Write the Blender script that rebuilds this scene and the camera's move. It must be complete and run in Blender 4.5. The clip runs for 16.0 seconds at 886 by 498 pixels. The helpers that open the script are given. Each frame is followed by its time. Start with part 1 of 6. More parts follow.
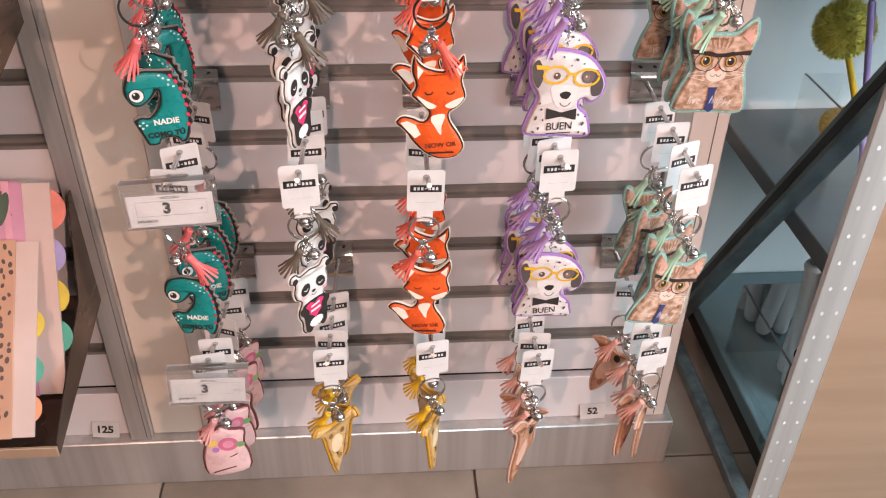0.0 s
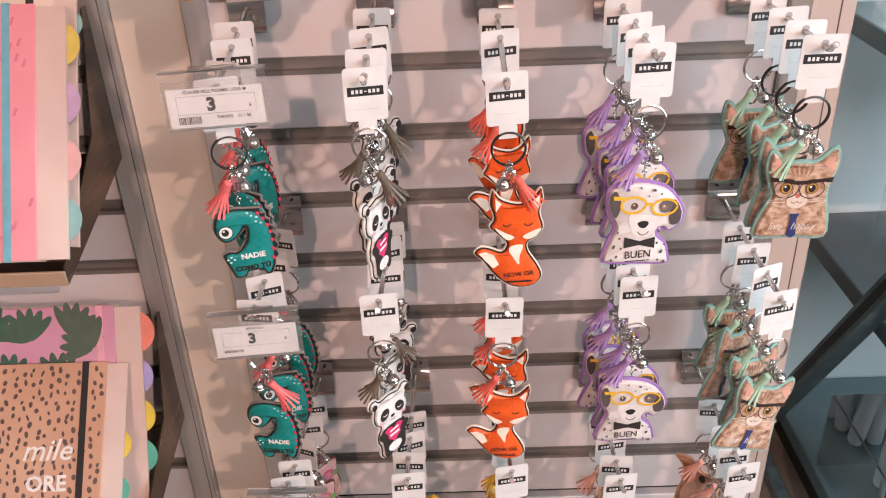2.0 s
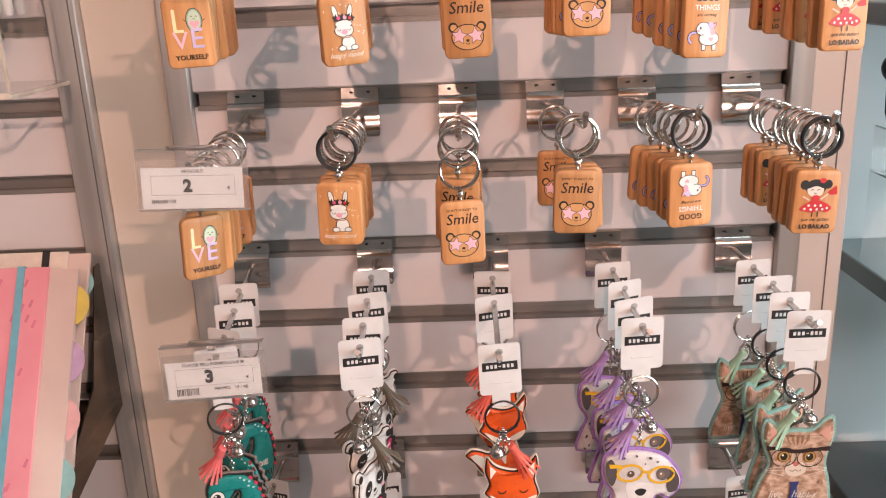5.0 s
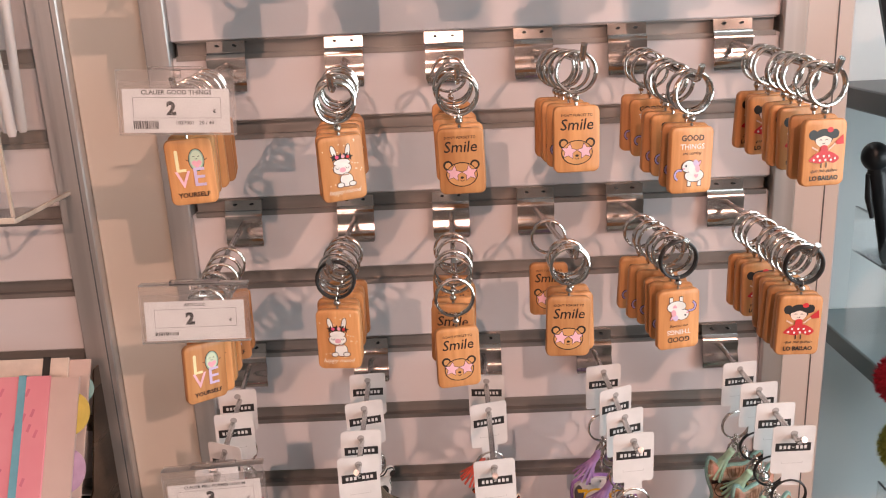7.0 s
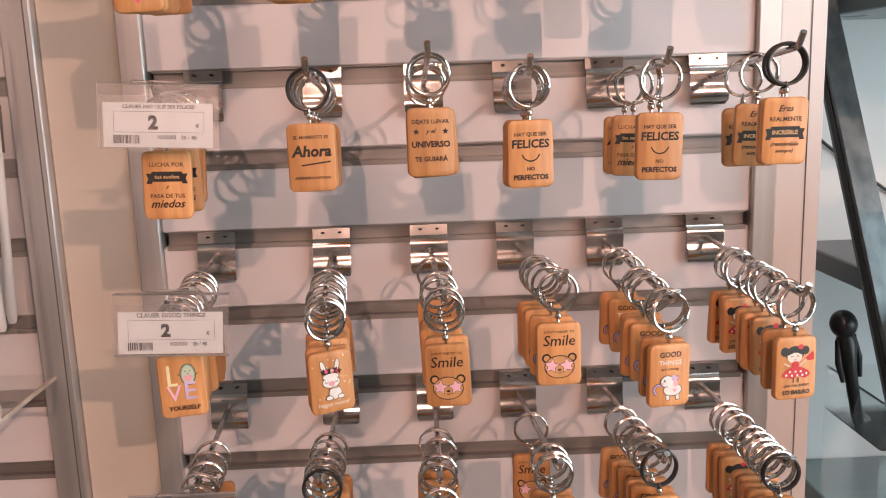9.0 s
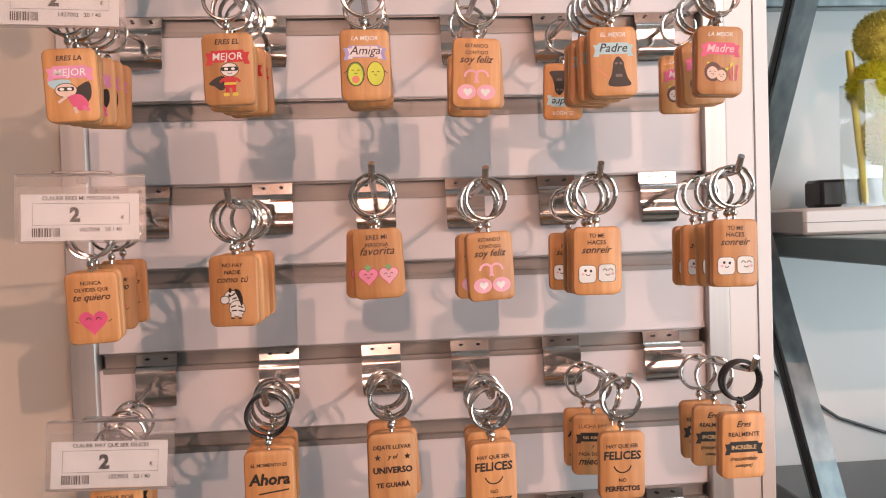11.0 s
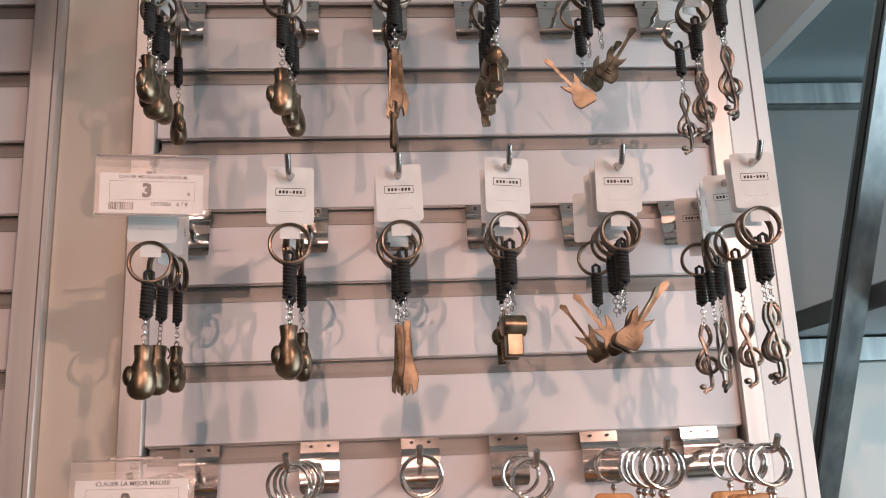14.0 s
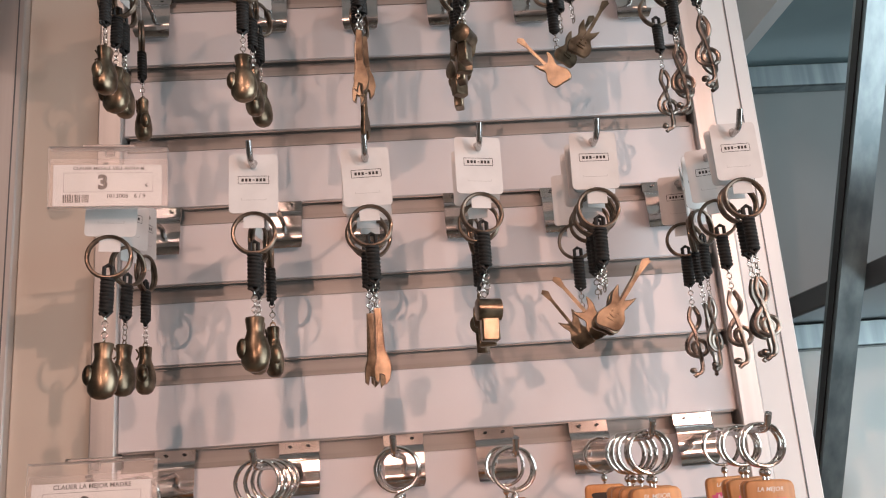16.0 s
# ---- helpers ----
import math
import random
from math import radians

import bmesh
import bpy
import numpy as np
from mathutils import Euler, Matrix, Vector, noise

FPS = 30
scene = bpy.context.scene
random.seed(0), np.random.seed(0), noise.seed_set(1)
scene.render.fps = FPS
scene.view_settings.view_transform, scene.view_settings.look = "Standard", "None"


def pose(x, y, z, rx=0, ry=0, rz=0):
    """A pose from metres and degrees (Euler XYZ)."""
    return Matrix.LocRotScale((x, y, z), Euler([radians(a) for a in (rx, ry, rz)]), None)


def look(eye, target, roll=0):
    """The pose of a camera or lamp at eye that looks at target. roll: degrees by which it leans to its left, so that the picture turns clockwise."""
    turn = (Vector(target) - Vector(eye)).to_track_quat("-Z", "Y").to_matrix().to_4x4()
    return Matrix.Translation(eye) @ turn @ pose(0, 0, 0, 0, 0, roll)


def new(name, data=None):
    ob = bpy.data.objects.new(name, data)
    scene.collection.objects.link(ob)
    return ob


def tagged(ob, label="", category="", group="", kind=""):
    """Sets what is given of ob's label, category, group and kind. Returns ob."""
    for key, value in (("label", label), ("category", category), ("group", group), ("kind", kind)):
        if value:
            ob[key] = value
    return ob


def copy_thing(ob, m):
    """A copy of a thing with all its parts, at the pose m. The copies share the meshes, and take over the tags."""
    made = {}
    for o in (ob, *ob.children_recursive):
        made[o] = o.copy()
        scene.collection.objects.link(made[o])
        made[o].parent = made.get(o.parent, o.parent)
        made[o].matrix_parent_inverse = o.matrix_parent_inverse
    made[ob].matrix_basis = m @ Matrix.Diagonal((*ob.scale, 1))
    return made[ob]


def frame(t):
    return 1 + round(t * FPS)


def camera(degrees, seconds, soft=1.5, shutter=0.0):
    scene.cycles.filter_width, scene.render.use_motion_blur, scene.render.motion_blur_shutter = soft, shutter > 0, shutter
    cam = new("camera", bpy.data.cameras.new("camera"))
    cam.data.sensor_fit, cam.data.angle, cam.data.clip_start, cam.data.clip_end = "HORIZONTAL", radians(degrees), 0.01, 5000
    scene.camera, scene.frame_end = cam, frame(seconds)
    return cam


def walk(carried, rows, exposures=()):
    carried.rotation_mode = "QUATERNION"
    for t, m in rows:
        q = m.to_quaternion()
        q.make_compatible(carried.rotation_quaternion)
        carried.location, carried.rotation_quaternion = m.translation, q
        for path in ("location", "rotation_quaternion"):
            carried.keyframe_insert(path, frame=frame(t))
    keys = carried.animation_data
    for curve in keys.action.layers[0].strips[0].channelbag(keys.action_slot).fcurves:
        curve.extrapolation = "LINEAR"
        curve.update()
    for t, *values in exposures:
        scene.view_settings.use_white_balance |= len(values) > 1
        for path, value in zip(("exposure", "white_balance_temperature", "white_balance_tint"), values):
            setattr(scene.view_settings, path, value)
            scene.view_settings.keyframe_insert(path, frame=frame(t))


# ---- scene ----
cam = camera(54.9, 16.0, soft=1.1)
PATH = [
    (0, (0.07, 0.016, 0.987), (0.191, 1.65, -0.161), 0.9),
    (0.5, (0.059, 0.026, 0.995), (0.116, 1.681, -0.126), -0.1),
    (1, (0.062, 0.025, 1.003), (0.08, 1.709, -0.075), -0.9),
    (1.5, (0.068, 0.026, 1.011), (0.056, 1.738, -0.023), -2.0),
    (2, (0.063, 0.033, 1.024), (0.027, 1.776, 0.043), -2.5),
    (2.5, (0.058, 0.039, 1.039), (0.001, 1.814, 0.12), -2.5),
    (3, (0.059, 0.038, 1.047), (-0.015, 1.84, 0.184), -2.5),
    (3.5, (0.061, 0.043, 1.06), (-0.016, 1.876, 0.264), -2.4),
    (4, (0.072, 0.051, 1.073), (-0.007, 1.906, 0.329), -2.4),
    (4.5, (0.078, 0.053, 1.082), (0.005, 1.93, 0.395), -2.3),
    (5, (0.08, 0.052, 1.093), (0.031, 1.961, 0.499), -2.4),
    (7.5, (0.077, 0.059, 1.2), (0.068, 1.985, 0.661), -2.5),
    (8, (0.077, 0.058, 1.217), (0.082, 2.0, 0.74), -2.3),
    (8.2, (0.075, 0.055, 1.226), (0.083, 2.006, 0.784), -2.2),
    (10.3, (0.071, 0.078, 1.379), (0.237, 2.062, 1.192), -1.6),
    (10.5, (0.071, 0.075, 1.391), (0.249, 2.063, 1.266), -1.6),
    (11, (0.067, 0.082, 1.414), (0.251, 2.072, 1.347), -1.9),
    (11.5, (0.064, 0.078, 1.443), (0.241, 2.07, 1.488), -2.0),
    (12, (0.063, 0.084, 1.468), (0.24, 2.072, 1.586), -2.1),
    (12.5, (0.06, 0.07, 1.515), (0.223, 2.049, 1.754), -2.0),
    (13, (0.051, 0.057, 1.545), (0.204, 2.021, 1.89), -2.0),
    (13.5, (0.051, 0.05, 1.573), (0.19, 1.995, 2.017), -2.1),
    (14, (0.048, 0.053, 1.586), (0.19, 1.992, 2.055), -2.3),
    (14.5, (0.053, 0.042, 1.607), (0.188, 1.956, 2.172), -2.7),
    (15, (0.057, 0.048, 1.613), (0.204, 1.939, 2.247), -3.7),
    (15.5, (0.07, 0.068, 1.598), (0.215, 1.977, 2.178), -4.1),
    (16, (0.074, 0.081, 1.57), (0.206, 2.014, 2.067), -4.3),
]
walk(cam, [(t, look(eye, target, roll)) for t, eye, target, roll in PATH],
     exposures=[(0, -0.60, 6500, 9), (2, -0.70, 6500, 9), (4, -0.84, 6700, 9), (8, -1.14, 7000, 13), (10.5, -1.28, 7000, 13), (12.5, -1.34, 6900, 12), (13.5, -1.40, 6750, 10), (15, -1.36, 6700, 9), (16, -1.40, 6850, 11)])

from mathutils.geometry import tessellate_polygon

# ---- light ----
world = bpy.data.worlds.new("world")
scene.world = world
world.use_nodes = True
world.node_tree.nodes["Background"].inputs[0].default_value = (0.75, 0.82, 0.9, 1)
world.node_tree.nodes["Background"].inputs[1].default_value = 0.03


def lamp(name, kind, eye, target, watts, colour, size, size_y=0.0, cone=75, blend=0.6):
    data = bpy.data.lights.new(name, kind)
    data.energy, data.color = watts, colour
    if kind == "AREA":
        data.shape, data.size, data.size_y = "RECTANGLE", size, size_y or size
    else:
        data.shadow_soft_size = size
        if kind == "SPOT":
            data.spot_size, data.spot_blend = radians(cone), blend
    ob = new(name, data)
    ob.matrix_basis = look(eye, target)
    return ob


WARM, ROSE, COOL = (1.0, 0.60, 0.485), (1.0, 0.70, 0.62), (0.77, 0.91, 1.0)
lamp("spot_lamp", "SPOT", (1.8, -2.7, 2.85), (0.0, 0.87, 0.95), 560, WARM, 0.011, cone=37, blend=1.0)
lamp("spot_lamp", "SPOT", (-0.15, -2.85, 2.25), (0.05, 0.87, 0.95), 330, WARM, 0.011, cone=44, blend=1.0)
# Two added spots without known source: they lift low goods and top rows.
lamp("spot_lamp", "SPOT", (-0.3, -0.9, 2.8), (0.0, 0.87, 0.3), 40, WARM, 0.03)
lamp("spot_lamp", "SPOT", (-0.45, -0.75, 2.85), (0.05, 0.87, 2.1), 24, ROSE, 0.03, cone=52, blend=1.0)
# Added soft fill from overhead, no fixture known: weakens shadows, feeds reflections.
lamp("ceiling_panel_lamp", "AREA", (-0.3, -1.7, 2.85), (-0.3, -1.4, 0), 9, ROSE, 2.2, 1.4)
lamp("window_light", "AREA", (2.0, -0.35, 1.4), (0.4, 0.6, 1.1), 122, COOL, 1.6, 1.8)
# Unseen lamp added to brighten the upper part of the shelf unit.
lamp("cabinet_light", "AREA", (1.1, 0.9, 2.62), (1.0, 1.0, 0), 12, COOL, 0.9, 0.4)


# ---- materials ----
def principled(name, colour, rough=0.5, metal=0.0):
    m = bpy.data.materials.new(name)
    m.use_nodes = True
    b = m.node_tree.nodes["Principled BSDF"]
    b.inputs["Base Color"].default_value = (*colour, 1)
    b.inputs["Roughness"].default_value = rough
    b.inputs["Metallic"].default_value = metal
    return m


def grained(name, dark, light, rough=0.5, metal=0.0, scale=(20, 20, 20), bump=0.1, detail=6.0, spread=0.12, vary=0.0, low=0.35, high=0.65, fine=400.0):
    """Two scales of variation in colour and roughness, with a fine relief."""
    m = principled(name, light, rough, metal)
    t = m.node_tree
    b = t.nodes["Principled BSDF"]
    coord = t.nodes.new("ShaderNodeTexCoord")
    mapping = t.nodes.new("ShaderNodeMapping")
    mapping.inputs["Scale"].default_value = scale
    t.links.new(coord.outputs["Object"], mapping.inputs[0])
    n1 = t.nodes.new("ShaderNodeTexNoise")
    n1.inputs["Scale"].default_value, n1.inputs["Detail"].default_value = 1.0, detail
    info = t.nodes.new("ShaderNodeObjectInfo")
    shift = t.nodes.new("ShaderNodeVectorMath")
    shift.operation = "MULTIPLY_ADD"
    shift.inputs[1].default_value = (1, 1, 1)
    t.links.new(mapping.outputs[0], shift.inputs[0])
    mul = t.nodes.new("ShaderNodeMath")
    mul.operation = "MULTIPLY"
    mul.inputs[1].default_value = 37.0
    t.links.new(info.outputs["Random"], mul.inputs[0])
    t.links.new(mul.outputs[0], shift.inputs[2])
    t.links.new(shift.outputs[0], n1.inputs["Vector"])
    ramp = t.nodes.new("ShaderNodeValToRGB")
    ramp.color_ramp.elements[0].position, ramp.color_ramp.elements[1].position = low, high
    ramp.color_ramp.elements[0].color, ramp.color_ramp.elements[1].color = (*dark, 1), (*light, 1)
    t.links.new(n1.outputs[0], ramp.inputs[0])
    colour = ramp.outputs[0]
    if vary:
        hsv = t.nodes.new("ShaderNodeHueSaturation")
        span = t.nodes.new("ShaderNodeMapRange")
        span.inputs["To Min"].default_value, span.inputs["To Max"].default_value = 1 - vary, 1 + vary
        t.links.new(info.outputs["Random"], span.inputs[0])
        t.links.new(span.outputs[0], hsv.inputs["Value"])
        t.links.new(colour, hsv.inputs["Color"])
        colour = hsv.outputs[0]
    t.links.new(colour, b.inputs["Base Color"])
    n2 = t.nodes.new("ShaderNodeTexNoise")
    n2.inputs["Scale"].default_value = fine
    t.links.new(coord.outputs["Object"], n2.inputs["Vector"])
    rr = t.nodes.new("ShaderNodeMapRange")
    rr.inputs["To Min"].default_value, rr.inputs["To Max"].default_value = max(rough - spread, 0.02), min(rough + spread, 1)
    t.links.new(n1.outputs[0], rr.inputs[0])
    t.links.new(rr.outputs[0], b.inputs["Roughness"])
    if bump:
        bp = t.nodes.new("ShaderNodeBump")
        bp.inputs["Strength"].default_value, bp.inputs["Distance"].default_value = bump, 0.001
        t.links.new(n2.outputs[0], bp.inputs["Height"])
        t.links.new(bp.outputs[0], b.inputs["Normal"])
    return m


def clear_plastic(name, tint=(0.97, 0.98, 0.98), gloss=0.10, rough=0.06):
    """Thin clear sheet: lets light straight through, with a Fresnel gloss."""
    m = bpy.data.materials.new(name)
    m.use_nodes = True
    t = m.node_tree
    out = t.nodes["Material Output"]
    t.nodes.remove(t.nodes["Principled BSDF"])
    see, gl, mix = t.nodes.new("ShaderNodeBsdfTransparent"), t.nodes.new("ShaderNodeBsdfGlossy"), t.nodes.new("ShaderNodeMixShader")
    see.inputs[0].default_value = (*tint, 1)
    gl.inputs["Roughness"].default_value = rough
    fr, add = t.nodes.new("ShaderNodeFresnel"), t.nodes.new("ShaderNodeMath")
    fr.inputs[0].default_value = 1.45
    add.inputs[1].default_value = gloss - 0.03
    t.links.new(fr.outputs[0], add.inputs[0])
    t.links.new(add.outputs[0], mix.inputs[0])
    t.links.new(see.outputs[0], mix.inputs[1])
    t.links.new(gl.outputs[0], mix.inputs[2])
    t.links.new(mix.outputs[0], out.inputs[0])
    return m


SLAT = grained("white_laminate", (0.66, 0.64, 0.66), (0.71, 0.69, 0.71), 0.38, 0, (3, 3, 9), 0.03, 4, 0.08)
CREAM = grained("cream_lacquer", (0.58, 0.52, 0.45), (0.64, 0.58, 0.51), 0.30, 0, (4, 4, 2), 0.02, 3, 0.08)
WHITE = grained("white_lacquer", (0.76, 0.77, 0.77), (0.82, 0.82, 0.82), 0.3, 0, (3, 3, 3), 0.02, 3, 0.06)
ALU = grained("brushed_aluminium", (0.56, 0.55, 0.54), (0.68, 0.67, 0.66), 0.42, 0.75, (60, 60, 1.2), 0.05, 5, 0.1)
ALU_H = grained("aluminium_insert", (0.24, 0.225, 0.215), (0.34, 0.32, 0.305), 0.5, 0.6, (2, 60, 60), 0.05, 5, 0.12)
# Near-black that stands for the shade inside the slat gaps.
GAP_SHADE = grained("gap_shade", (0.015, 0.015, 0.016), (0.03, 0.03, 0.032), 0.7)
CHROME = grained("chrome", (0.50, 0.475, 0.46), (0.60, 0.575, 0.56), 0.18, 1.0, (40, 40, 40), 0.02, 3, 0.06)
STEEL = grained("steel_rod", (0.45, 0.44, 0.44), (0.58, 0.57, 0.56), 0.24, 1.0, (80, 80, 80), 0.03, 3, 0.1)
NICKEL = grained("nickel_ring", (0.60, 0.57, 0.54), (0.74, 0.71, 0.68), 0.16, 1.0, (90, 90, 90), 0.02, 3, 0.06)
BRONZE = grained("aged_bronze_ring", (0.15, 0.115, 0.09), (0.25, 0.20, 0.16), 0.33, 1.0, (90, 90, 90), 0.05, 4, 0.1)
BRASS = grained("antique_brass", (0.10, 0.075, 0.053), (0.33, 0.255, 0.18), 0.32, 1.0, (70, 70, 70), 0.08, 5, 0.1, 0.15)
PEWTER = grained("dark_pewter", (0.12, 0.10, 0.09), (0.34, 0.29, 0.25), 0.3, 1.0, (90, 90, 90), 0.06, 5, 0.1, 0.15)
BEECH = grained("beech_wood", (0.50, 0.215, 0.078), (0.70, 0.345, 0.140), 0.42, 0, (170, 170, 16), 0.12, 8, 0.08, 0.19, 0.30, 0.72, 900)
CARD = grained("white_card", (0.64, 0.62, 0.61), (0.70, 0.68, 0.67), 0.6, 0, (60, 60, 60), 0.03, 3, 0.05)
PAPER = grained("label_paper", (0.57, 0.56, 0.55), (0.63, 0.62, 0.61), 0.7, 0, (60, 60, 60), 0.02)
INK = principled("black_ink", (0.018, 0.016, 0.016), 0.45)
CORD = grained("black_waxed_cord", (0.006, 0.006, 0.006), (0.016, 0.015, 0.014), 0.6, 0, (200, 200, 200), 0.3)
RUBBER = grained("black_ring_coating", (0.012, 0.012, 0.013), (0.03, 0.03, 0.03), 0.3)
CLEAR = clear_plastic("clear_acrylic")
HOLDER = clear_plastic("holder_plastic", (0.945, 0.935, 0.93), 0.032, 0.34)
def hazy(m, share):
    """Adds a faint white haze to a clear sheet."""
    t = m.node_tree
    out = t.nodes["Material Output"]
    first = out.inputs[0].links[0].from_socket
    d, mix = t.nodes.new("ShaderNodeBsdfDiffuse"), t.nodes.new("ShaderNodeMixShader")
    d.inputs[0].default_value = (0.86, 0.84, 0.83, 1)
    mix.inputs[0].default_value = share
    t.links.new(first, mix.inputs[1])
    t.links.new(d.outputs[0], mix.inputs[2])
    t.links.new(mix.outputs[0], out.inputs[0])
    return m


HOLDER = hazy(HOLDER, 0.03)
FROST = clear_plastic("frosted_polypropylene", (0.93, 0.92, 0.92), 0.16, 0.3)
TILE = grained("floor_tile", (0.19, 0.155, 0.125), (0.36, 0.30, 0.25), 0.32, 0, (5, 5, 5), 0.05, 7, 0.12, 0.06)
GROUT = grained("grout", (0.12, 0.10, 0.09), (0.18, 0.16, 0.14), 0.9)
WALL = grained("painted_wall", (0.60, 0.56, 0.53), (0.66, 0.62, 0.59), 0.7, 0, (1.5, 1.5, 1.5), 0.05)
TEAL = grained("grey_teal_shelf", (0.17, 0.25, 0.27), (0.23, 0.32, 0.34), 0.3, 0, (4, 4, 4), 0.03, 4, 0.08)
SLATE = grained("slate_grey_shelf", (0.10, 0.115, 0.125), (0.15, 0.165, 0.175), 0.35, 0, (4, 4, 4), 0.03)
# Darker copy of the pale back panel: its grey holds shade from the shelves.
PANEL_SHADE = grained("shaded_grey_panel", (0.23, 0.26, 0.265), (0.30, 0.33, 0.335), 0.5, 0, (3, 3, 3), 0.03)
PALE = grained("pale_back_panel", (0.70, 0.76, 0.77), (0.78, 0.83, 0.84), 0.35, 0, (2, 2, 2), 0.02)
STRUT = grained("anodised_strut", (0.22, 0.27, 0.29), (0.36, 0.42, 0.44), 0.34, 0.85, (50, 50, 2), 0.04, 4)
BLACKM = grained("black_metal", (0.012, 0.013, 0.015), (0.028, 0.03, 0.033), 0.35)
TAN = grained("tan_laminate", (0.33, 0.22, 0.145), (0.38, 0.26, 0.175), 0.4, 0, (3, 3, 40), 0.03, 4)
BROWNM = grained("bronze_steel_tray", (0.10, 0.075, 0.06), (0.19, 0.145, 0.115), 0.25, 0.9, (4, 4, 30), 0.03, 4)


PAINTS = {}


def paint(colour, rough=0.45):
    """A printed or moulded colour with slight unevenness."""
    key = (*colour, rough)
    if key not in PAINTS:
        PAINTS[key] = grained("colour", tuple(c * 0.86 for c in colour), colour, rough, 0, (70, 70, 70), 0.04, 4, 0.06)
    return PAINTS[key]


# ---- mesh helpers ----
def part(name, bm, material, parent, label="", smooth=True):
    """Links a bmesh as one mesh object under a thing or a part."""
    bmesh.ops.recalc_face_normals(bm, faces=bm.faces)
    for f in bm.faces:
        f.smooth = smooth and f.material_index == 0
        f.material_index = 0
    me = bpy.data.meshes.new(name)
    bm.to_mesh(me)
    bm.free()
    if smooth:
        me.set_sharp_from_angle(angle=radians(40))
    me.materials.append(material)
    ob = new(name, me)
    ob.parent = parent
    if label:
        tagged(ob, label)
    return ob


def thing(name, label, category, group="", kind=""):
    return tagged(new(name), label, category, group, kind)


def box(bm, x0, x1, y0, y1, z0, z1, m=None, c=0.0):
    v = [bm.verts.new((x, y, z)) for x in (x0, x1) for y in (y0, y1) for z in (z0, z1)]
    fs = [bm.faces.new([v[i] for i in q]) for q in ((0, 1, 3, 2), (4, 6, 7, 5), (0, 4, 5, 1), (2, 3, 7, 6), (0, 2, 6, 4), (1, 5, 7, 3))]
    if c:
        es = {e for f in fs for e in f.edges}
        r = bmesh.ops.bevel(bm, geom=list(es), offset=c, segments=1, affect="EDGES")
        v = list({w for f in r["faces"] for w in f.verts} | {w for w in v if w.is_valid})
    if m is not None:
        for w in v:
            w.co = m @ w.co
    return bm


def tube(bm, pts, r, seg=8, closed=False, cap=True):
    """A round bar of radius r (or a radius for each point) along points."""
    pts = [Vector(p) for p in pts]
    n = len(pts)
    rings, side = [], None
    for i, p in enumerate(pts):
        a, b = (pts[i - 1], pts[(i + 1) % n]) if closed else (pts[max(i - 1, 0)], pts[min(i + 1, n - 1)])
        d = (b - a).normalized()
        if side is None:
            side = d.orthogonal().normalized()
        side = (side - d * side.dot(d)).normalized()
        up = d.cross(side)
        rad = r[i] if isinstance(r, (list, tuple)) else r
        rings.append([bm.verts.new(p + rad * (math.cos(k * math.tau / seg) * side + math.sin(k * math.tau / seg) * up)) for k in range(seg)])
    for i in range(n if closed else n - 1):
        a, b = rings[i], rings[(i + 1) % n]
        if closed and i == n - 1:
            s = min(range(seg), key=lambda s: (a[0].co - b[s].co).length)
            b = b[s:] + b[:s]
        for k in range(seg):
            bm.faces.new((a[k], a[(k + 1) % seg], b[(k + 1) % seg], b[k]))
    if cap and not closed:
        bm.faces.new(rings[0])
        bm.faces.new(rings[-1])
    return bm


def circle(radius, n=28, axis="y", centre=(0, 0, 0), tilt=0.0):
    c, out = Vector(centre), []
    for i in range(n):
        a = i * math.tau / n
        u, w = radius * math.cos(a), radius * math.sin(a)
        v = {"y": (u, 0, w), "x": (0, u, w), "z": (u, w, 0)}[axis]
        out.append(c + Matrix.Rotation(tilt, 3, "Z") @ Vector(v))
    return out


def ball(bm, centre, r, squash=(1, 1, 1), u=12, v=8, m=None):
    res = bmesh.ops.create_uvsphere(bm, u_segments=u, v_segments=v, radius=1)
    for w in res["verts"]:
        w.co = Vector(centre) + Vector([w.co[i] * r * squash[i] for i in range(3)])
        if m is not None:
            w.co = m @ w.co
    return bm


def rounded(w, h, r, n=4, cx=0.0, cz=0.0):
    out = []
    for sx, sz, a0 in ((1, 1, 0), (-1, 1, 90), (-1, -1, 180), (1, -1, 270)):
        for i in range(n + 1):
            a = radians(a0 + 90 * i / n)
            out.append((cx + sx * (w / 2 - r) + r * math.cos(a), cz + sz * (h / 2 - r) + r * math.sin(a)))
    return out


def soft(pts, n=4):
    """A smooth closed outline through control points."""
    out, k = [], len(pts)
    for i in range(k):
        p0, p1, p2, p3 = (Vector(pts[(i + j - 1) % k]) for j in range(4))
        for s in range(n):
            t = s / n
            out.append(tuple(0.5 * (2 * p1 + (p2 - p0) * t + (2 * p0 - 5 * p1 + 4 * p2 - p3) * t * t + (3 * p1 - p0 - 3 * p2 + p3) * t ** 3)))
    return out


